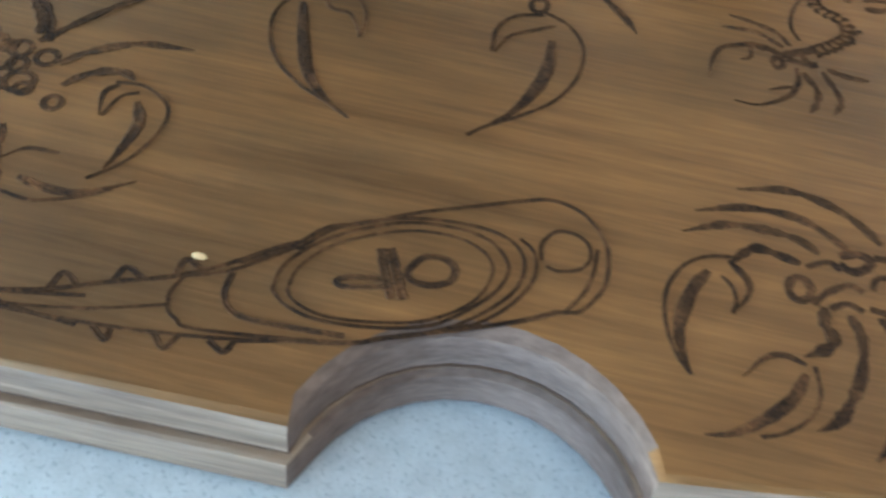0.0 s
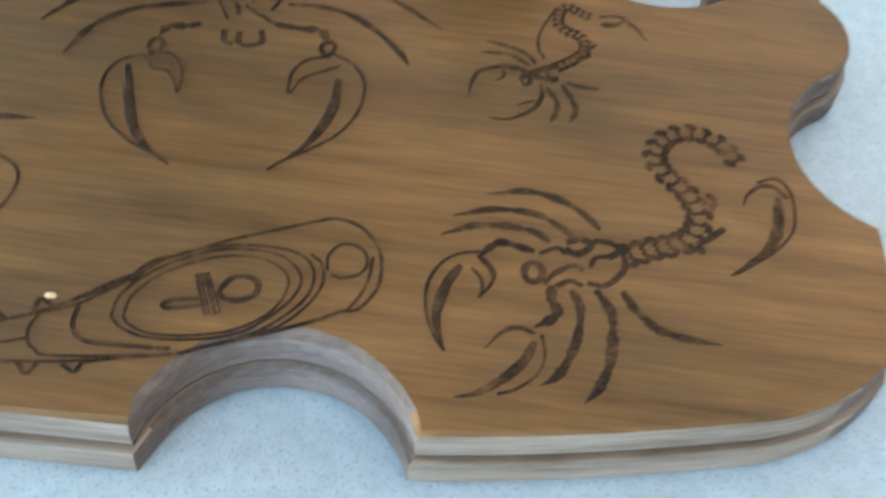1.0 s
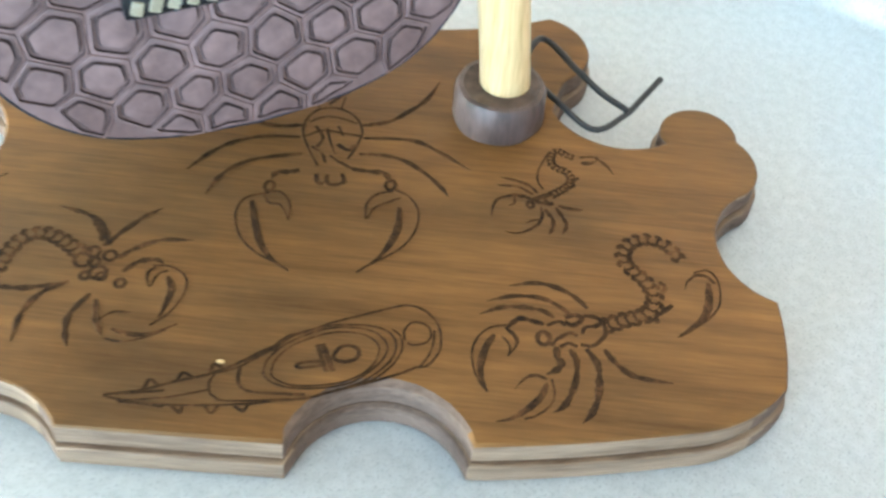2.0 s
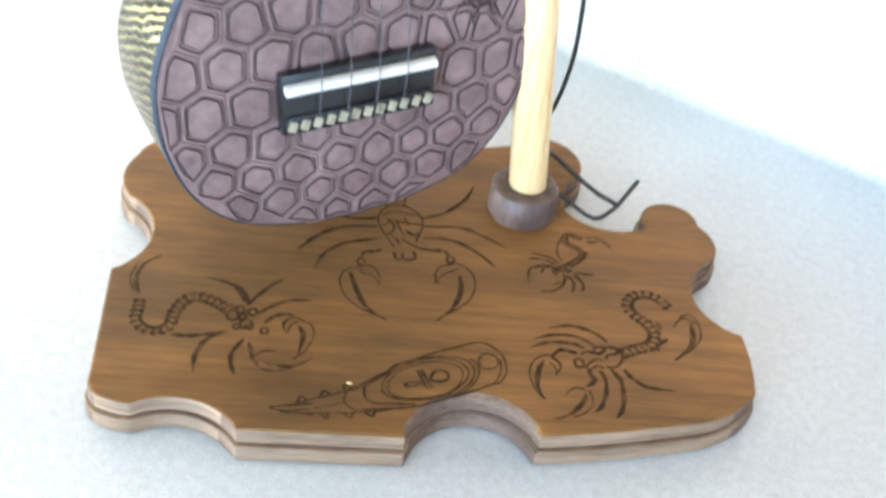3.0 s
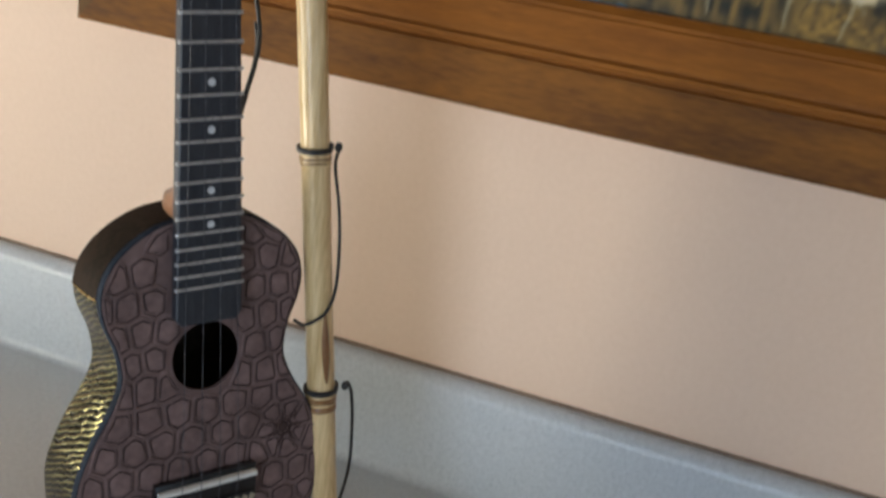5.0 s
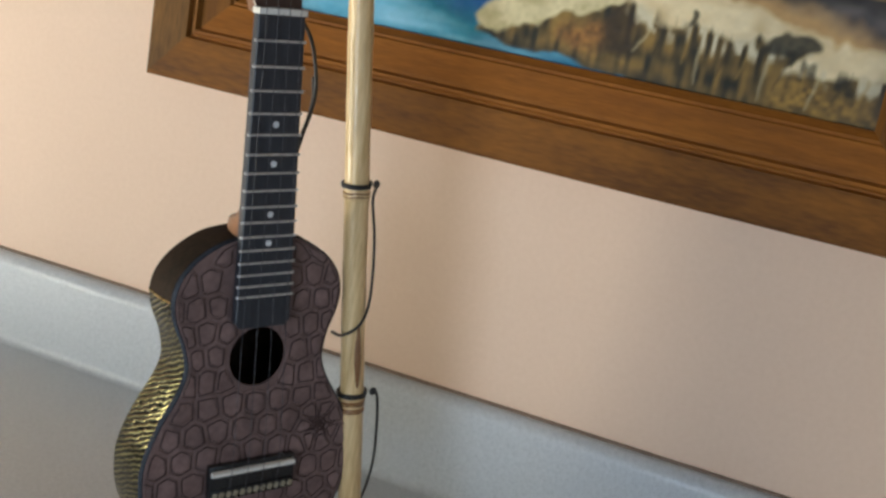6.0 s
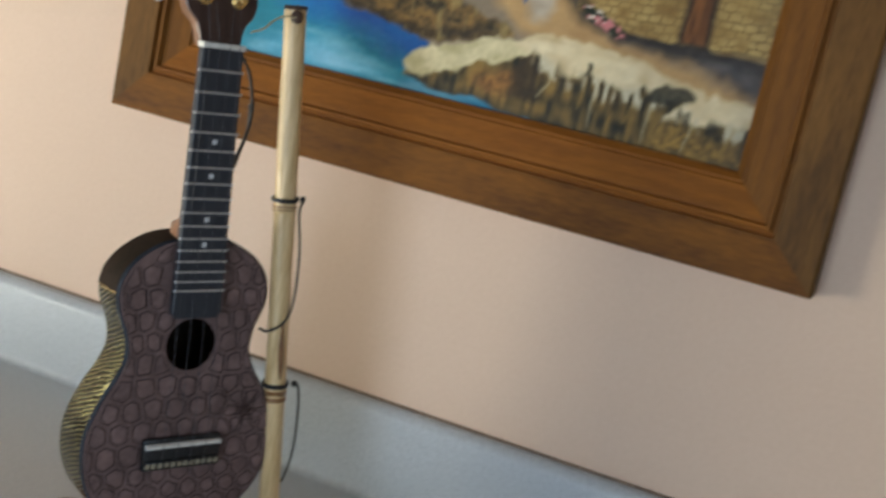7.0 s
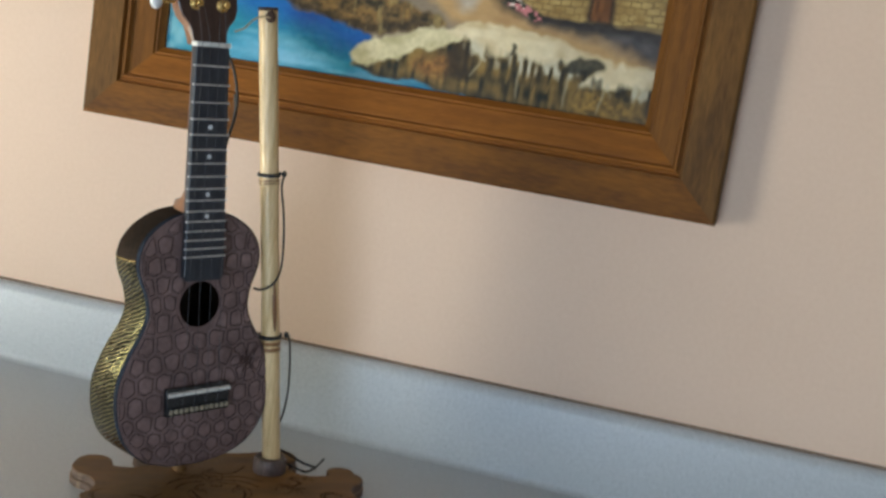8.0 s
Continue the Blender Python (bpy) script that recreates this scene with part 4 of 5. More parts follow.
FLOWER = Vector((0.0605, 0.022))
sites = [FLOWER] + [FLOWER + Vector((math.cos(a), math.sin(a))) * rng.uniform(0.0125, 0.0150) for a in (0.4 + 2 * math.pi * k / 7 for k in range(7))]
row, v = 0, -0.092
while v < 0.200:
    pitch_u, pitch_v = (0.0190, 0.0150) if v < -0.035 else (0.0200, 0.0205) if v < 0.06 else (0.0172, 0.0196)
    for k in range(-7, 8):
        p = Vector((SHIFT + (k + (0.5 if row % 2 else 0.0)) * pitch_u + rng.uniform(-0.0020, 0.0020), v + rng.uniform(-0.0019, 0.0019)))
        if (p - FLOWER).length > 0.0225:
            sites.append(p)
    v += pitch_v
    row += 1
for p in sites:
    if abs(p.x - SHIFT) < half_width(max(-0.081, min(0.181, p.y))) + 0.003 and -0.088 < p.y < 0.188 and not blocked(p.x, p.y):
        cell(cell_outline(p, sites), p is FLOWER)
# dark burnt veins of the flower-like mark on the lower bout
bm = bmesh.new()
for k in range(7):
    a = 0.4 + 2 * math.pi * (k + 0.5) / 7
    away = lambda r, turn: (FLOWER.x * 1000 + r * math.cos(a + turn), FLOWER.y * 1000 + r * math.sin(a + turn))
    stroke(bm, [away(3, 0), away(7, 0.10), away(11, -0.05), away(15, 0.08)], 1.7, 0.0, True, 4)
for vert in bm.verts:
    x = min(vert.co.x, SHIFT + half_width(vert.co.y) - 0.002)
    vert.co = Vector((x, FACE - 0.0011 - vert.co.z * 2, vert.co.y))
bmesh.ops.recalc_face_normals(bm, faces=bm.faces)
part("flower_mark", bm, MARK, uke, "dark burnt flower-like mark")

# neck, fingerboard, frets
SCALE = 0.346
NUT_HALF, END_V, END_HALF = 0.0188, 0.1145, 0.0228
fb_half = lambda v: NUT_HALF + (END_HALF - NUT_HALF) * (SCALE - v) / (SCALE - END_V)
FB_FRONT, FB_BACK = -0.005, 0.0022
bm = bmesh.new()
outline_fb = [(-fb_half(END_V) + 0.004, END_V - 0.002), (fb_half(END_V) - 0.004, END_V - 0.002), (fb_half(END_V), END_V + 0.003), (NUT_HALF, SCALE - 0.001), (-NUT_HALF, SCALE - 0.001), (-fb_half(END_V), END_V + 0.003)]
fb = [Vector(p) for p in outline_fb]
stacked(bm, [at_depth(inset(fb, d), y) for d, y in ((0, FB_BACK), (0, FB_FRONT + 0.0008), (0.0008, FB_FRONT))])
bmesh.ops.recalc_face_normals(bm, faces=bm.faces)
finger = part("fingerboard", bm, FINGER, uke, "dark slate fingerboard", False)
for k in range(1, 17):
    v = SCALE * 2 ** (-k / 12)
    w = fb_half(v) + 0.0005
    bm = bmesh.new()
    tube(bm, [Vector((x, FB_FRONT - 0.0001, v)) for x in np.linspace(-w, w, 5)], 0.00095, 8)
    # oversized end beads, added to stand in for glints on the fret ends
    for x in (-w, w):
        bmesh.ops.create_icosphere(bm, subdivisions=1, radius=0.0014, matrix=Matrix.Translation((x, FB_FRONT + 0.0006, v)))
    part("fret", bm, FRET, finger)
for share in (0.2286, 0.3127, 0.422, 0.485):
    bm = bmesh.new()
    bmesh.ops.create_cone(bm, cap_ends=True, segments=18, radius1=0.0026, radius2=0.0024, depth=0.0008, matrix=Matrix.Translation((0.0002, FB_FRONT - 0.0001, SCALE * (1 - share))) @ Matrix.Rotation(radians(90), 4, "X"))
    part("dot", bm, PEARL, finger, "pearl position dot")
bm = bmesh.new()
box(bm, -NUT_HALF - 0.0006, NUT_HALF + 0.0006, FB_FRONT - 0.0022, FB_BACK + 0.002, SCALE - 0.001, SCALE + 0.0036, 0.0008)
part("nut", bm, BONE, uke, "white bone nut")

bm = bmesh.new()
rings = []
for v, deep, w in ((0.176, 0.047, 0.0195), (0.186, 0.0465, 0.0195), (0.1905, 0.044, 0.019), (0.1935, 0.030, 0.0185), (0.203, 0.0185, 0.0185), (0.24, 0.0165, 0.0185), (0.30, 0.0155, 0.0178), (0.340, 0.0148, 0.0172), (0.352, 0.0148, 0.017)):
    ring_points = [Vector((w * math.cos(a), FB_BACK + 0.0002 + (deep - 0.002) * max(0.0, math.sin(a)) ** 0.8, v)) for a in np.linspace(0, math.pi, 13)]
    rings.append(ring_points)
stacked(bm, rings)
bmesh.ops.recalc_face_normals(bm, faces=bm.faces)
part("neck", bm, NECK, uke, "brown wooden neck with a rounded heel")

head_side = [(0.0180, 0.348), (0.0205, 0.360), (0.0225, 0.366), (0.0300, 0.374), (0.0335, 0.384), (0.0335, 0.420), (0.0310, 0.452), (0.0230, 0.463), (0.0080, 0.467)]
head = [Vector(p) for p in head_side] + [Vector((-x, y)) for x, y in head_side[::-1]]
lean = Matrix.Translation((0, 0, SCALE)) @ Matrix.Rotation(radians(-9), 4, "X") @ Matrix.Translation((0, 0, -SCALE))
bm = bmesh.new()
stacked(bm, [[lean @ p for p in at_depth(inset(head, d), y)] for d, y in ((0.001, 0.0135), (0, 0.0125), (0, 0.0012), (0.001, 0.0002))], [0, 0, 1, 1])
bmesh.ops.recalc_face_normals(bm, faces=bm.faces)
part("headstock", bm, [NECK, HEAD], uke, "dark brown headstock")
for s in (-1, 1):
    for v in (0.386, 0.43):
        post = lean @ Vector((0.0150 * s, 0.0, v))
        turn = Matrix.Translation(post) @ Matrix.Rotation(radians(81), 4, "X")
        bm = bmesh.new()
        lathe(bm, [(0.0001, -0.002), (0.0058, -0.002), (0.0062, 0.0005), (0.0046, 0.0018), (0.0032, 0.003), (0.0030, 0.008), (0.0036, 0.0095), (0.0028, 0.0105), (0.0001, 0.0106)], 20)
        bm.transform(turn)
        part("tuner_post", bm, GOLD, uke, "gilt tuning post")
        if s > 0 and v < 0.4:
            continue
        bm = bmesh.new()
        tube(bm, [lean @ Vector((x * s, 0.0085, v + 0.001)) for x in (0.030, 0.040, 0.0475)], 0.0018, 8)
        part("tuner_shaft", bm, GOLD, uke)
        bm = bmesh.new()
        bmesh.ops.create_uvsphere(bm, u_segments=16, v_segments=10, radius=0.0075, matrix=Matrix.Translation(lean @ Vector((0.0525 * s, 0.0085, v + 0.001))) @ Matrix.Diagonal((0.85, 0.6, 1.1, 1)))
        part("tuner_button", bm, PEARL, uke, "white tuning button")

# bridge
bridge_bm = bmesh.new()
box(bridge_bm, -0.0365, 0.0365, -0.0035, FACE - 0.0001, -0.0255, 0.0035, 0.0009)
bridge = part("bridge", bridge_bm, BLACK, uke, "black lacquered bridge")
bm = bmesh.new()
box(bm, -0.0355, 0.0355, -0.0062, -0.0030, -0.0045, -0.0005, 0.0009)
tube(bm, [Vector((x, -0.0058, -0.0028)) for x in np.linspace(-0.0352, 0.0352, 8)], 0.0021, 10)
part("saddle", bm, BONE, bridge, "white bone saddle")
bm = bmesh.new()
box(bm, -0.0345, 0.0345, -0.0052, -0.0032, -0.0245, -0.0165, 0.0006)
part("tie_block", bm, BLACK, bridge)
for k in range(12):
    bm = bmesh.new()
    box(bm, -0.0019, 0.0019, -0.0008, 0.0008, -0.0024, 0.0024, 0.0005)
    bm.transform(Matrix.Translation((-0.0325 + 0.0059 * k, -0.0055, -0.0205)) @ Matrix.Rotation(0.35, 4, "Y"))
    part("bead", bm, TIES, bridge)
for k in range(4):
    s = k - 1.5
    a, b = Vector((s * 0.0092, FB_FRONT - 0.0024, SCALE + 0.003)), Vector((s * 0.0135, -0.0083, -0.0026))
    bm = bmesh.new()
    tube(bm, [a + (b - a) * t for t in np.linspace(0, 1, 6)] + [Vector((s * 0.0135, -0.0056, -0.016)), Vector((s * 0.0135 + 0.002, -0.0068, -0.020)), Vector((s * 0.0135 - 0.001, -0.0056, -0.0245))], 0.00026, 6)
    part("string", bm, STRING, uke, "clear nylon string")
    bm = bmesh.new()
    side = -1 if s < 0 else 1
    post = lean @ Vector((0.015 * side, -0.005, 0.386 if abs(s) > 1 else 0.43))
    tube(bm, [a, a + (post - a) * 0.5, post], 0.00026, 6)
    part("string_end", bm, STRING, uke)

# ---- the framed painting ----
X0, X1, Z0, Z1 = -0.439, 0.374, 0.353, 0.985
picture = thing("framed_painting", pose(0, 0, 0.0, 0, 0.85, 0), "oil painting of a rocky shore in a wide oak frame", "painting")
PROFILE = [(0.0, 0.0), (0.0, 0.031), (0.003, 0.034), (0.040, 0.0345), (0.046, 0.0335), (0.0475, 0.0280), (0.0500, 0.0280), (0.052, 0.0320), (0.0550, 0.0320), (0.0570, 0.0260), (0.0595, 0.0260), (0.0615, 0.0255), (0.086, 0.0205), (0.0875, 0.0180), (0.0900, 0.0180), (0.0910, 0.0165), (0.0965, 0.0120), (0.0965, 0.002)]


def rail(name, a, b, inward, mats):
    """One mitred frame rail from corner a to corner b."""
    bm = bmesh.new()
    a, b, inward = Vector(a), Vector(b), Vector(inward)
    along_rail = (b - a).normalized()
    rows = []
    for p, sign in ((a, 1), (b, -1)):
        rows.append([bm.verts.new(p + inward * d + along_rail * sign * d + Vector((0, -h, 0))) for d, h in PROFILE])
    for i in range(len(PROFILE) - 1):
        f = bm.faces.new((rows[0][i], rows[0][i + 1], rows[1][i + 1], rows[1][i]))
        f.material_index = 1 if PROFILE[i + 1][0] < 0.0475 else 0
    for row_ in rows:
        bm.faces.new(row_)
    bmesh.ops.recalc_face_normals(bm, faces=bm.faces)
    part(name, bm, mats, picture)


FY = -0.001
rail("frame_rail", (X0, FY, Z0), (X1, FY, Z0), (0, 0, 1), [FRAME, FRAME_DARK])
rail("frame_rail", (X0, FY, Z1), (X1, FY, Z1), (0, 0, -1), [FRAME, FRAME_DARK])
rail("frame_rail", (X0, FY, Z0), (X0, FY, Z1), (1, 0, 0), [FRAME_UP, FRAME_DARK_UP])
rail("frame_rail", (X1, FY, Z0), (X1, FY, Z1), (-1, 0, 0), [FRAME_UP, FRAME_DARK_UP])
CX0, CX1, CZ0, CZ1 = X0 + 0.0955, X1 - 0.0855, Z0 + 0.0955, Z1 - 0.0955


rng_paint = np.random.default_rng(5)
STEP = 0.0017
gx = np.arange(CX0 - 0.006, CX1 + 0.006, STEP)
gz = np.arange(CZ0 - 0.006, CZ1 + 0.006, STEP)
PX, PZ = np.meshgrid(gx, gz)


def grain_field(sx, sz):
    """Smooth random field of -1 to 1 with grains of that many metres."""
    nx, nz = int((gx[-1] - gx[0]) / sx) + 4, int((gz[-1] - gz[0]) / sz) + 4
    table = rng_paint.uniform(-1, 1, (nz, nx))
    u, v = (PX - gx[0]) / sx, (PZ - gz[0]) / sz
    i, k = u.astype(int), v.astype(int)
    f, g = u - i, v - k
    f, g = f * f * (3 - 2 * f), g * g * (3 - 2 * g)
    return (table[k, i] * (1 - f) + table[k, i + 1] * f) * (1 - g) + (table[k + 1, i] * (1 - f) + table[k + 1, i + 1] * f) * g


WX = 0.004 * grain_field(0.02, 0.02) + 0.002 * grain_field(0.007, 0.007)
WZ = 0.004 * grain_field(0.02, 0.02) + 0.002 * grain_field(0.007, 0.007)
FINE, MID, WIDE = grain_field(0.004, 0.004), grain_field(0.012, 0.010), grain_field(0.05, 0.035)
UPRIGHT, FLAT = grain_field(0.0045, 0.022), grain_field(0.035, 0.005)
ink = np.zeros((*PX.shape, 3)) + np.array((0.30, 0.24, 0.17))


def region(points, soft=0.002, warp=1.0):
    """How far each spot of the canvas lies inside a smooth closed shape, 0 to 1, with a soft edge."""
    pts = np.array([(p.x, p.y) for p in spline([(a, b, 0) for a, b in points], 6, True)])
    x, z = PX + WX * warp, PZ + WZ * warp
    near, inside = np.full(PX.shape, 1e9), np.zeros(PX.shape, bool)
    for (ax, az), (bx, bz) in zip(pts, np.roll(pts, -1, 0)):
        dx, dz = bx - ax, bz - az
        t = np.clip(((x - ax) * dx + (z - az) * dz) / (dx * dx + dz * dz + 1e-12), 0, 1)
        near = np.minimum(near, np.hypot(x - ax - t * dx, z - az - t * dz))
        if abs(dz) > 1e-9:
            inside ^= ((az > z) != (bz > z)) & (x < ax + (z - az) * dx / dz)
    return np.clip(0.5 + np.where(inside, near, -near) / (2 * soft), 0, 1)


def oblong(x0, x1, z0, z1, soft=0.0014):
    """An upright oblong with a soft, slightly uneven edge, 0 to 1."""
    x, z = PX + 0.25 * WX, PZ + 0.25 * WZ
    return np.clip(0.5 + np.minimum(np.minimum(x - x0, x1 - x), np.minimum(z - z0, z1 - z)) / (2 * soft), 0, 1)


def lay(mask, colour, dark=None, by=None):
    """Lays a colour over the canvas, or a mix of two by a field of -1 to 1."""
    global ink
    c = np.zeros_like(ink) + np.array(colour)
    if dark is not None:
        t = np.clip(0.5 + 0.5 * by, 0, 1)[..., None]
        c = c * t + np.array(dark) * (1 - t)
    ink = ink * (1 - mask[..., None]) + c * mask[..., None]


# water, deep blue above, pale along the frame
water = region([(-0.38, 0.42), (-0.38, 0.66), (-0.22, 0.62), (-0.16, 0.54), (-0.07, 0.508), (-0.05, 0.47), (0.06, 0.458), (0.16, 0.445), (0.0, 0.41)])
lay(water, (0.020, 0.19, 0.50), (0.012, 0.085, 0.32), WIDE)
lay(water * region([(-0.36, 0.55), (-0.25, 0.515), (-0.12, 0.49), (-0.02, 0.462), (0.1, 0.448), (0.0, 0.40), (-0.36, 0.40)], 0.016), (0.05, 0.30, 0.40), (0.012, 0.19, 0.25), WIDE + 0.5 * FLAT)
lay(water * region([(-0.37, 0.55), (-0.315, 0.52), (-0.30, 0.47), (-0.33, 0.44), (-0.38, 0.44)], 0.014) * 0.85, (0.34, 0.60, 0.66), (0.10, 0.36, 0.48), MID)
lay(water * region([(-0.28, 0.452), (-0.24, 0.482), (-0.19, 0.484), (-0.14, 0.470), (-0.10, 0.455), (-0.2, 0.44)], 0.012) * 0.9, (0.36, 0.62, 0.76), (0.12, 0.40, 0.56), FLAT)
lay(water * region([(-0.08, 0.462), (0.0, 0.452), (0.09, 0.448), (0.0, 0.435), (-0.08, 0.445)], 0.006) * 0.8, (0.25, 0.45, 0.55), (0.03, 0.15, 0.28), FLAT)
# sandy track and the grey shade beside it
lay(region([(-0.10, 0.62), (0.0, 0.555), (0.05, 0.53), (0.16, 0.515), (0.31, 0.490), (0.31, 0.53), (0.17, 0.545), (0.09, 0.56), (0.03, 0.62)], 0.006), (0.60, 0.42, 0.20), (0.42, 0.27, 0.12), 0.6 * WIDE + 0.5 * MID)
lay(region([(0.10, 0.60), (0.12, 0.552), (0.19, 0.540), (0.25, 0.524), (0.31, 0.512), (0.31, 0.62)], 0.010), (0.15, 0.135, 0.13), (0.045, 0.042, 0.05), MID + 0.3 * FLAT)
lay(region([(0.02, 0.60), (0.03, 0.556), (0.055, 0.55), (0.062, 0.60)], 0.006) * 0.7, (0.62, 0.60, 0.55), (0.40, 0.36, 0.30), MID)
# far rocks
rocks = region([(-0.26, 0.565), (-0.20, 0.537), (-0.16, 0.522), (-0.11, 0.515), (-0.07, 0.507), (-0.03, 0.514), (0.024, 0.527), (0.0, 0.541), (-0.055, 0.555), (-0.10, 0.60), (-0.22, 0.61)], 0.003)
lay(rocks, (0.32, 0.20, 0.06), (0.045, 0.036, 0.016), 0.9 * MID + 0.6 * FINE)
lay(rocks * region([(-0.2, 0.54), (-0.1, 0.52), (0.0, 0.53), (0.0, 0.515), (-0.1, 0.505), (-0.2, 0.52)], 0.004) * 0.75, (0.05, 0.035, 0.015), (0.02, 0.014, 0.008), FINE)
lay(rocks * np.clip(1.4 * UPRIGHT - 0.3, 0, 1) * 0.6, (0.42, 0.33, 0.14))
# near bank, cream top and ragged fringe over dark grassy sides
bank = region([(-0.086, 0.470), (-0.06, 0.459), (0.0, 0.455), (0.06, 0.449), (0.12, 0.44), (0.2, 0.43), (0.32, 0.43), (0.32, 0.500), (0.24, 0.498), (0.20, 0.514), (0.12, 0.514), (0.05, 0.524), (0.0, 0.505), (-0.05, 0.488)], 0.002)
lay(bank, (0.30, 0.20, 0.055), (0.024, 0.024, 0.011), 1.0 * UPRIGHT + 0.7 * MID)
lay(bank * region([(-0.01, 0.478), (0.03, 0.492), (0.04, 0.475), (0.01, 0.466)], 0.008) * 0.8, (0.40, 0.20, 0.05), (0.16, 0.08, 0.025), FINE + 0.5 * MID)
lay(bank * region([(0.19, 0.462), (0.22, 0.478), (0.25, 0.466), (0.28, 0.472), (0.29, 0.452), (0.24, 0.446), (0.2, 0.448)], 0.007) * 0.85, (0.42, 0.27, 0.06), (0.15, 0.10, 0.03), FINE + 0.4 * MID)
lay(bank * region([(-0.08, 0.466), (0.0, 0.461), (0.08, 0.456), (0.2, 0.446), (0.3, 0.448), (0.3, 0.43), (-0.08, 0.44)], 0.005) * 0.65, (0.05, 0.045, 0.03), (0.012, 0.012, 0.010), MID)
lay(region([(0.045, 0.515), (0.062, 0.500), (0.060, 0.472), (0.046, 0.470), (0.035, 0.49)], 0.004) * 0.75, (0.035, 0.020, 0.010), (0.012, 0.008, 0.005), FINE)
cream_a = region([(-0.087, 0.477), (-0.072, 0.497), (-0.03, 0.511), (0.02, 0.524), (0.055, 0.521), (0.035, 0.507), (-0.01, 0.493), (-0.05, 0.473), (-0.07, 0.467)], 0.0022, 1.2)
cream_b = region([(0.03, 0.524), (0.08, 0.536), (0.15, 0.530), (0.24, 0.514), (0.31, 0.506), (0.31, 0.484), (0.25, 0.487), (0.192, 0.476), (0.21, 0.498), (0.17, 0.503), (0.12, 0.502), (0.07, 0.508)], 0.003, 1.4)
fringe = region([(0.05, 0.515), (0.12, 0.504), (0.17, 0.505), (0.20, 0.500), (0.25, 0.489), (0.31, 0.487), (0.31, 0.474), (0.25, 0.474), (0.17, 0.488), (0.12, 0.488), (0.07, 0.497)], 0.004)
lay(cream_a, (0.78, 0.70, 0.46), (0.48, 0.42, 0.23), 0.8 * MID + 0.25 * FINE)
lay(cream_b, (0.82, 0.73, 0.51), (0.60, 0.48, 0.28), 0.7 * MID + 0.5 * FLAT)
lay(fringe * np.clip(2.2 * UPRIGHT, 0, 1), (0.62, 0.57, 0.42))
lay(fringe * np.clip(-2.6 * UPRIGHT - 0.6, 0, 1) * 0.7, (0.035, 0.03, 0.015))
lay(region([(0.19, 0.516), (0.222, 0.508), (0.206, 0.496), (0.17, 0.494), (0.175, 0.504)], 0.0022) * 0.9, (0.06, 0.055, 0.03), (0.02, 0.02, 0.012), FINE)
lay(region([(0.108, 0.518), (0.113, 0.517), (0.108, 0.504), (0.104, 0.502)], 0.0012) * 0.9, (0.05, 0.045, 0.025))
for k in range(13):
    x = 0.07 + 0.0175 * k + rng.uniform(-0.004, 0.004)
    z = 0.500 - 0.0012 * k + rng.uniform(-0.004, 0.004)
    h, lean_by, w = rng.uniform(0.020, 0.038), rng.uniform(-0.010, 0.002), rng.uniform(0.0010, 0.0018)
    lay(region([(x, z), (x + w, z - h * 0.25), (x + lean_by + w * 0.6, z - h), (x + lean_by - w * 0.4, z - h), (x - w, z - h * 0.3)], 0.0012, 0.3) * 0.5, ((0.55, 0.48, 0.30), (0.02, 0.018, 0.01), (0.40, 0.27, 0.07))[k % 3])
# stone house with a door, a window and a bed of flowers along its wall
house = region([(0.085, 0.70), (0.084, 0.580), (0.090, 0.566), (0.14, 0.556), (0.19, 0.5535), (0.25, 0.556), (0.32, 0.560), (0.32, 0.70)], 0.0016, 0.5)
lay(region([(0.078, 0.600), (0.080, 0.560), (0.14, 0.546), (0.19, 0.543), (0.32, 0.548), (0.32, 0.575), (0.12, 0.590)], 0.006) * 0.8, (0.050, 0.040, 0.026), (0.016, 0.014, 0.012), MID)
lay(house, (0.66, 0.50, 0.20), (0.27, 0.165, 0.045), 0.7 * MID + 0.6 * WIDE)
course = (PZ + 0.6 * WZ) / 0.0078
bed_joint = np.clip((np.abs(course % 1 - 0.5) - 0.34) / 0.1, 0, 1)
head_joint = np.clip((np.abs(((PX + 0.6 * WX) / 0.0125 + 0.5 * (np.floor(course) % 2)) % 1 - 0.5) - 0.40) / 0.06, 0, 1)
lay(house * np.clip(bed_joint + head_joint, 0, 1) * np.clip(0.55 + 0.45 * MID, 0, 1) * 0.75, (0.10, 0.055, 0.016))
lay(house * region([(0.078, 0.70), (0.080, 0.570), (0.094, 0.565), (0.099, 0.70)], 0.006) * 0.75, (0.07, 0.045, 0.02), (0.02, 0.014, 0.008), MID)
lay(oblong(0.190, 0.220, 0.553, 0.606, 0.003) * 0.9, (0.030, 0.015, 0.007))
lay(oblong(0.195, 0.215, 0.556, 0.602), (0.30, 0.135, 0.035), (0.10, 0.042, 0.012), UPRIGHT)
lay(oblong(0.104, 0.130, 0.587, 0.66), (0.60, 0.50, 0.30))
lay(oblong(0.1075, 0.1265, 0.591, 0.66), (0.10, 0.055, 0.03), (0.03, 0.02, 0.012), FINE)
flowers = region([(0.087, 0.572), (0.093, 0.562), (0.115, 0.553), (0.134, 0.550), (0.137, 0.556), (0.120, 0.564), (0.100, 0.573)], 0.002, 0.8)
lay(flowers, (0.035, 0.045, 0.018), (0.012, 0.014, 0.008), MID)
lay(flowers * np.clip(2.2 * FINE, 0, 1), (0.58, 0.24, 0.24))
lay(flowers * np.clip(2.4 * grain_field(0.004, 0.003) - 1.0, 0, 1), (0.72, 0.62, 0.52))
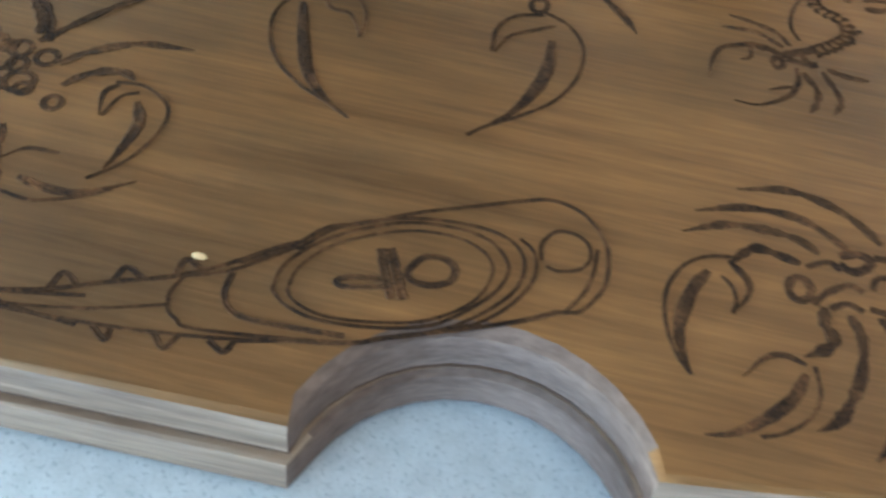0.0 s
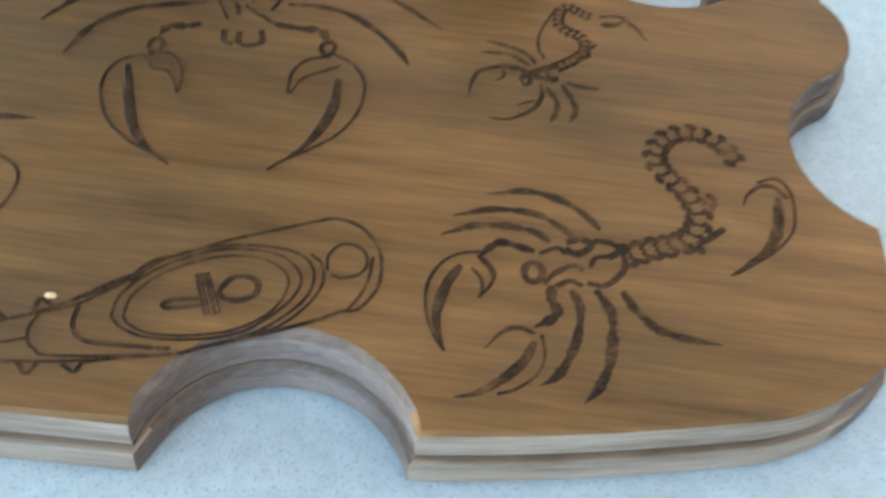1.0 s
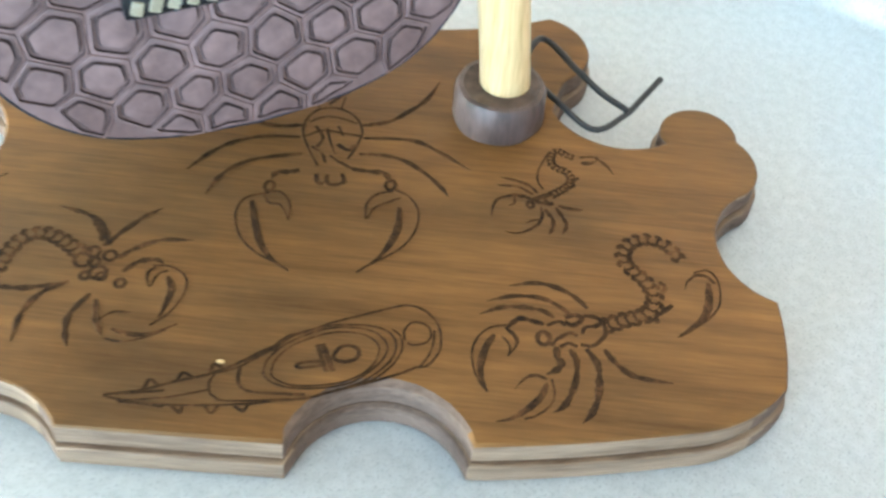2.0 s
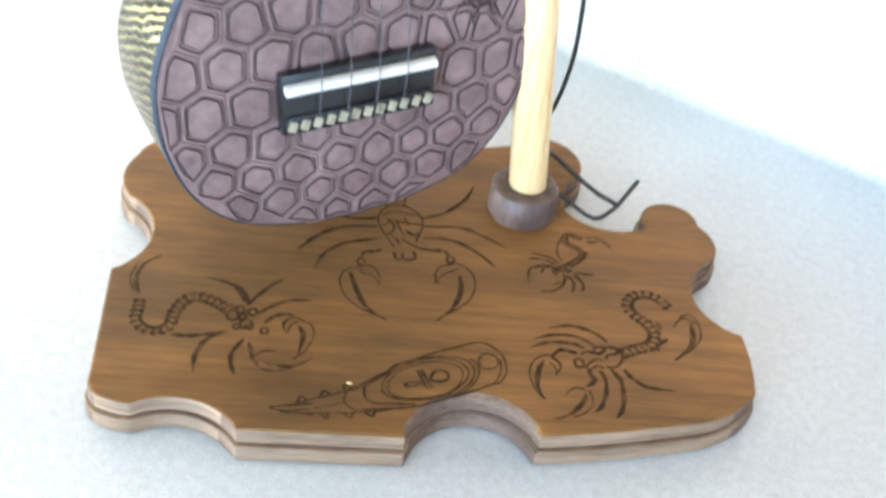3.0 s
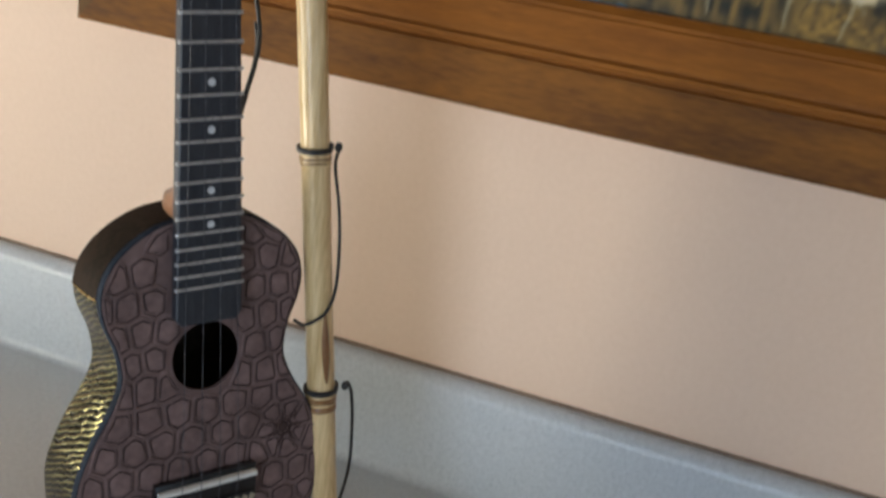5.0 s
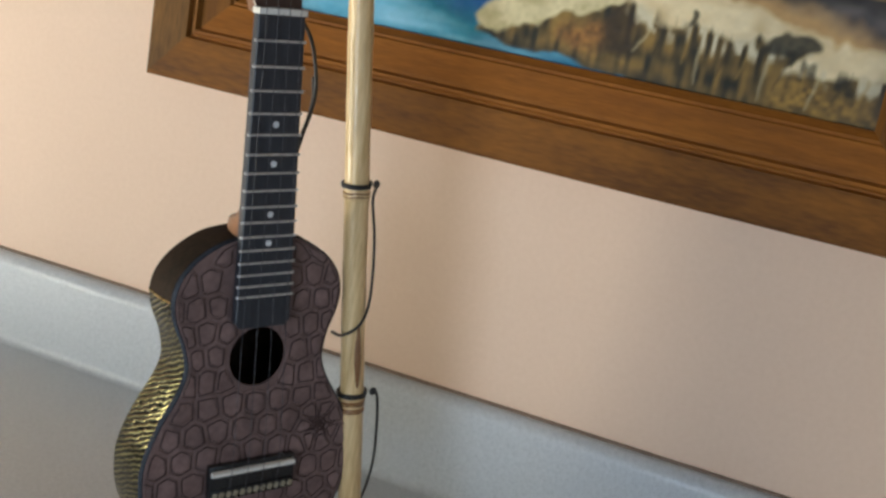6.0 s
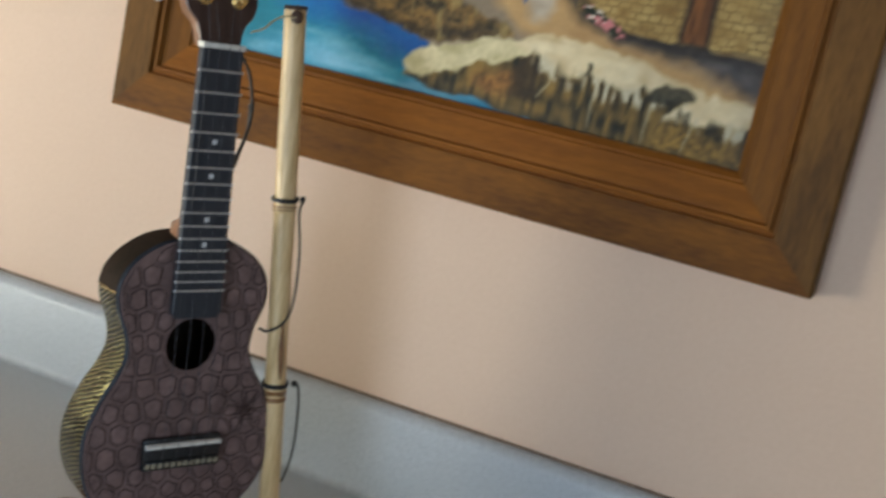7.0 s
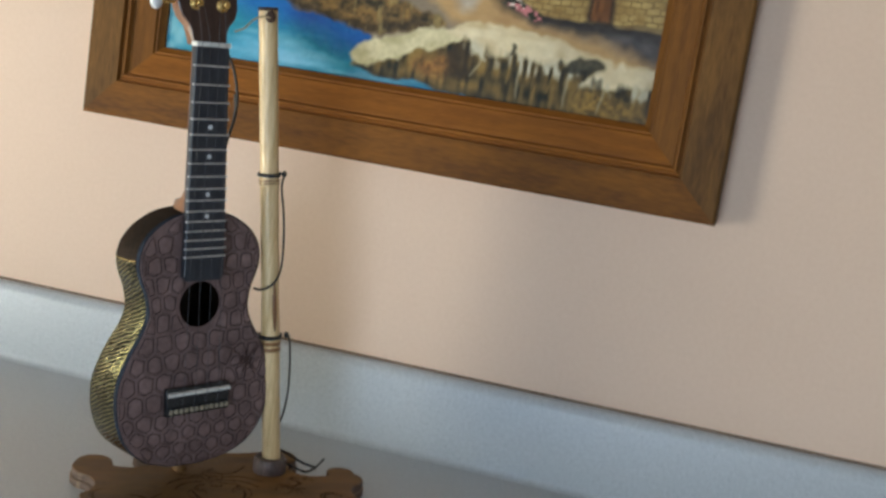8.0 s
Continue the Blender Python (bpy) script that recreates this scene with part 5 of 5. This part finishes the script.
lay(region([(0.232, 0.5555), (0.32, 0.559), (0.32, 0.554), (0.235, 0.5515)], 0.0014, 0.3), (0.36, 0.27, 0.12), (0.18, 0.12, 0.05), MID)
lay(region([(0.024, 0.579), (0.031, 0.580), (0.031, 0.569), (0.0275, 0.561), (0.0245, 0.568)], 0.0015, 0.3), (0.10, 0.16, 0.30))
# right edge toned down, its fall-off in brightness painted over the canvas
lay(region([(0.262, 0.44), (0.275, 0.52), (0.27, 0.66), (0.33, 0.66), (0.33, 0.43)], 0.022) * 0.5, (0.10, 0.085, 0.07), (0.05, 0.045, 0.04), MID)
ink = np.clip(0.97 * ink ** 1.2 * (1 + 0.05 * FINE[..., None]), 0.003, 0.9)

rows_n, cols_n = PX.shape
relief = -0.0085 + 0.00025 * FINE + 0.0002 * MID
verts = np.stack([PX, relief, PZ], -1).reshape(-1, 3)
index = np.arange(rows_n * cols_n).reshape(rows_n, cols_n)
quads = np.stack([index[:-1, :-1], index[:-1, 1:], index[1:, 1:], index[1:, :-1]], -1).reshape(-1, 4)
mesh = bpy.data.meshes.new("canvas")
mesh.from_pydata(verts.tolist(), [], quads.tolist())
tint = mesh.color_attributes.new("oil", "FLOAT_COLOR", "POINT")
tint.data.foreach_set("color", np.concatenate([ink.reshape(-1, 3), np.ones((ink.size // 3, 1))], 1).astype(np.float32).ravel())
mesh.shade_smooth()
OIL = bpy.data.materials.new("oil_paint")
OIL.use_nodes = True
shader = OIL.node_tree.nodes["Principled BSDF"]
shader.inputs["Roughness"].default_value, shader.inputs["Specular IOR Level"].default_value = 0.5, 0.25
pigment = OIL.node_tree.nodes.new("ShaderNodeVertexColor")
pigment.layer_name = "oil"
weave, weave_bump = OIL.node_tree.nodes.new("ShaderNodeTexNoise"), OIL.node_tree.nodes.new("ShaderNodeBump")
weave.inputs["Scale"].default_value = 500.0
weave_bump.inputs["Strength"].default_value, weave_bump.inputs["Distance"].default_value = 0.15, 0.001
OIL.node_tree.links.new(weave.outputs["Fac"], weave_bump.inputs["Height"])
OIL.node_tree.links.new(weave_bump.outputs["Normal"], shader.inputs["Normal"])
OIL.node_tree.links.new(pigment.outputs["Color"], shader.inputs["Base Color"])
mesh.materials.append(OIL)
canvas = new("canvas", mesh)
canvas.parent = picture
tagged(canvas, "canvas oil-painted with blue water, rocks and barrels")
bm = bmesh.new()
box(bm, CX0 - 0.008, CX1 + 0.008, -0.0075, -0.002, CZ0 - 0.008, CZ1 + 0.008)
part("backing_board", bm, FRAME_DARK, picture, smooth=False)
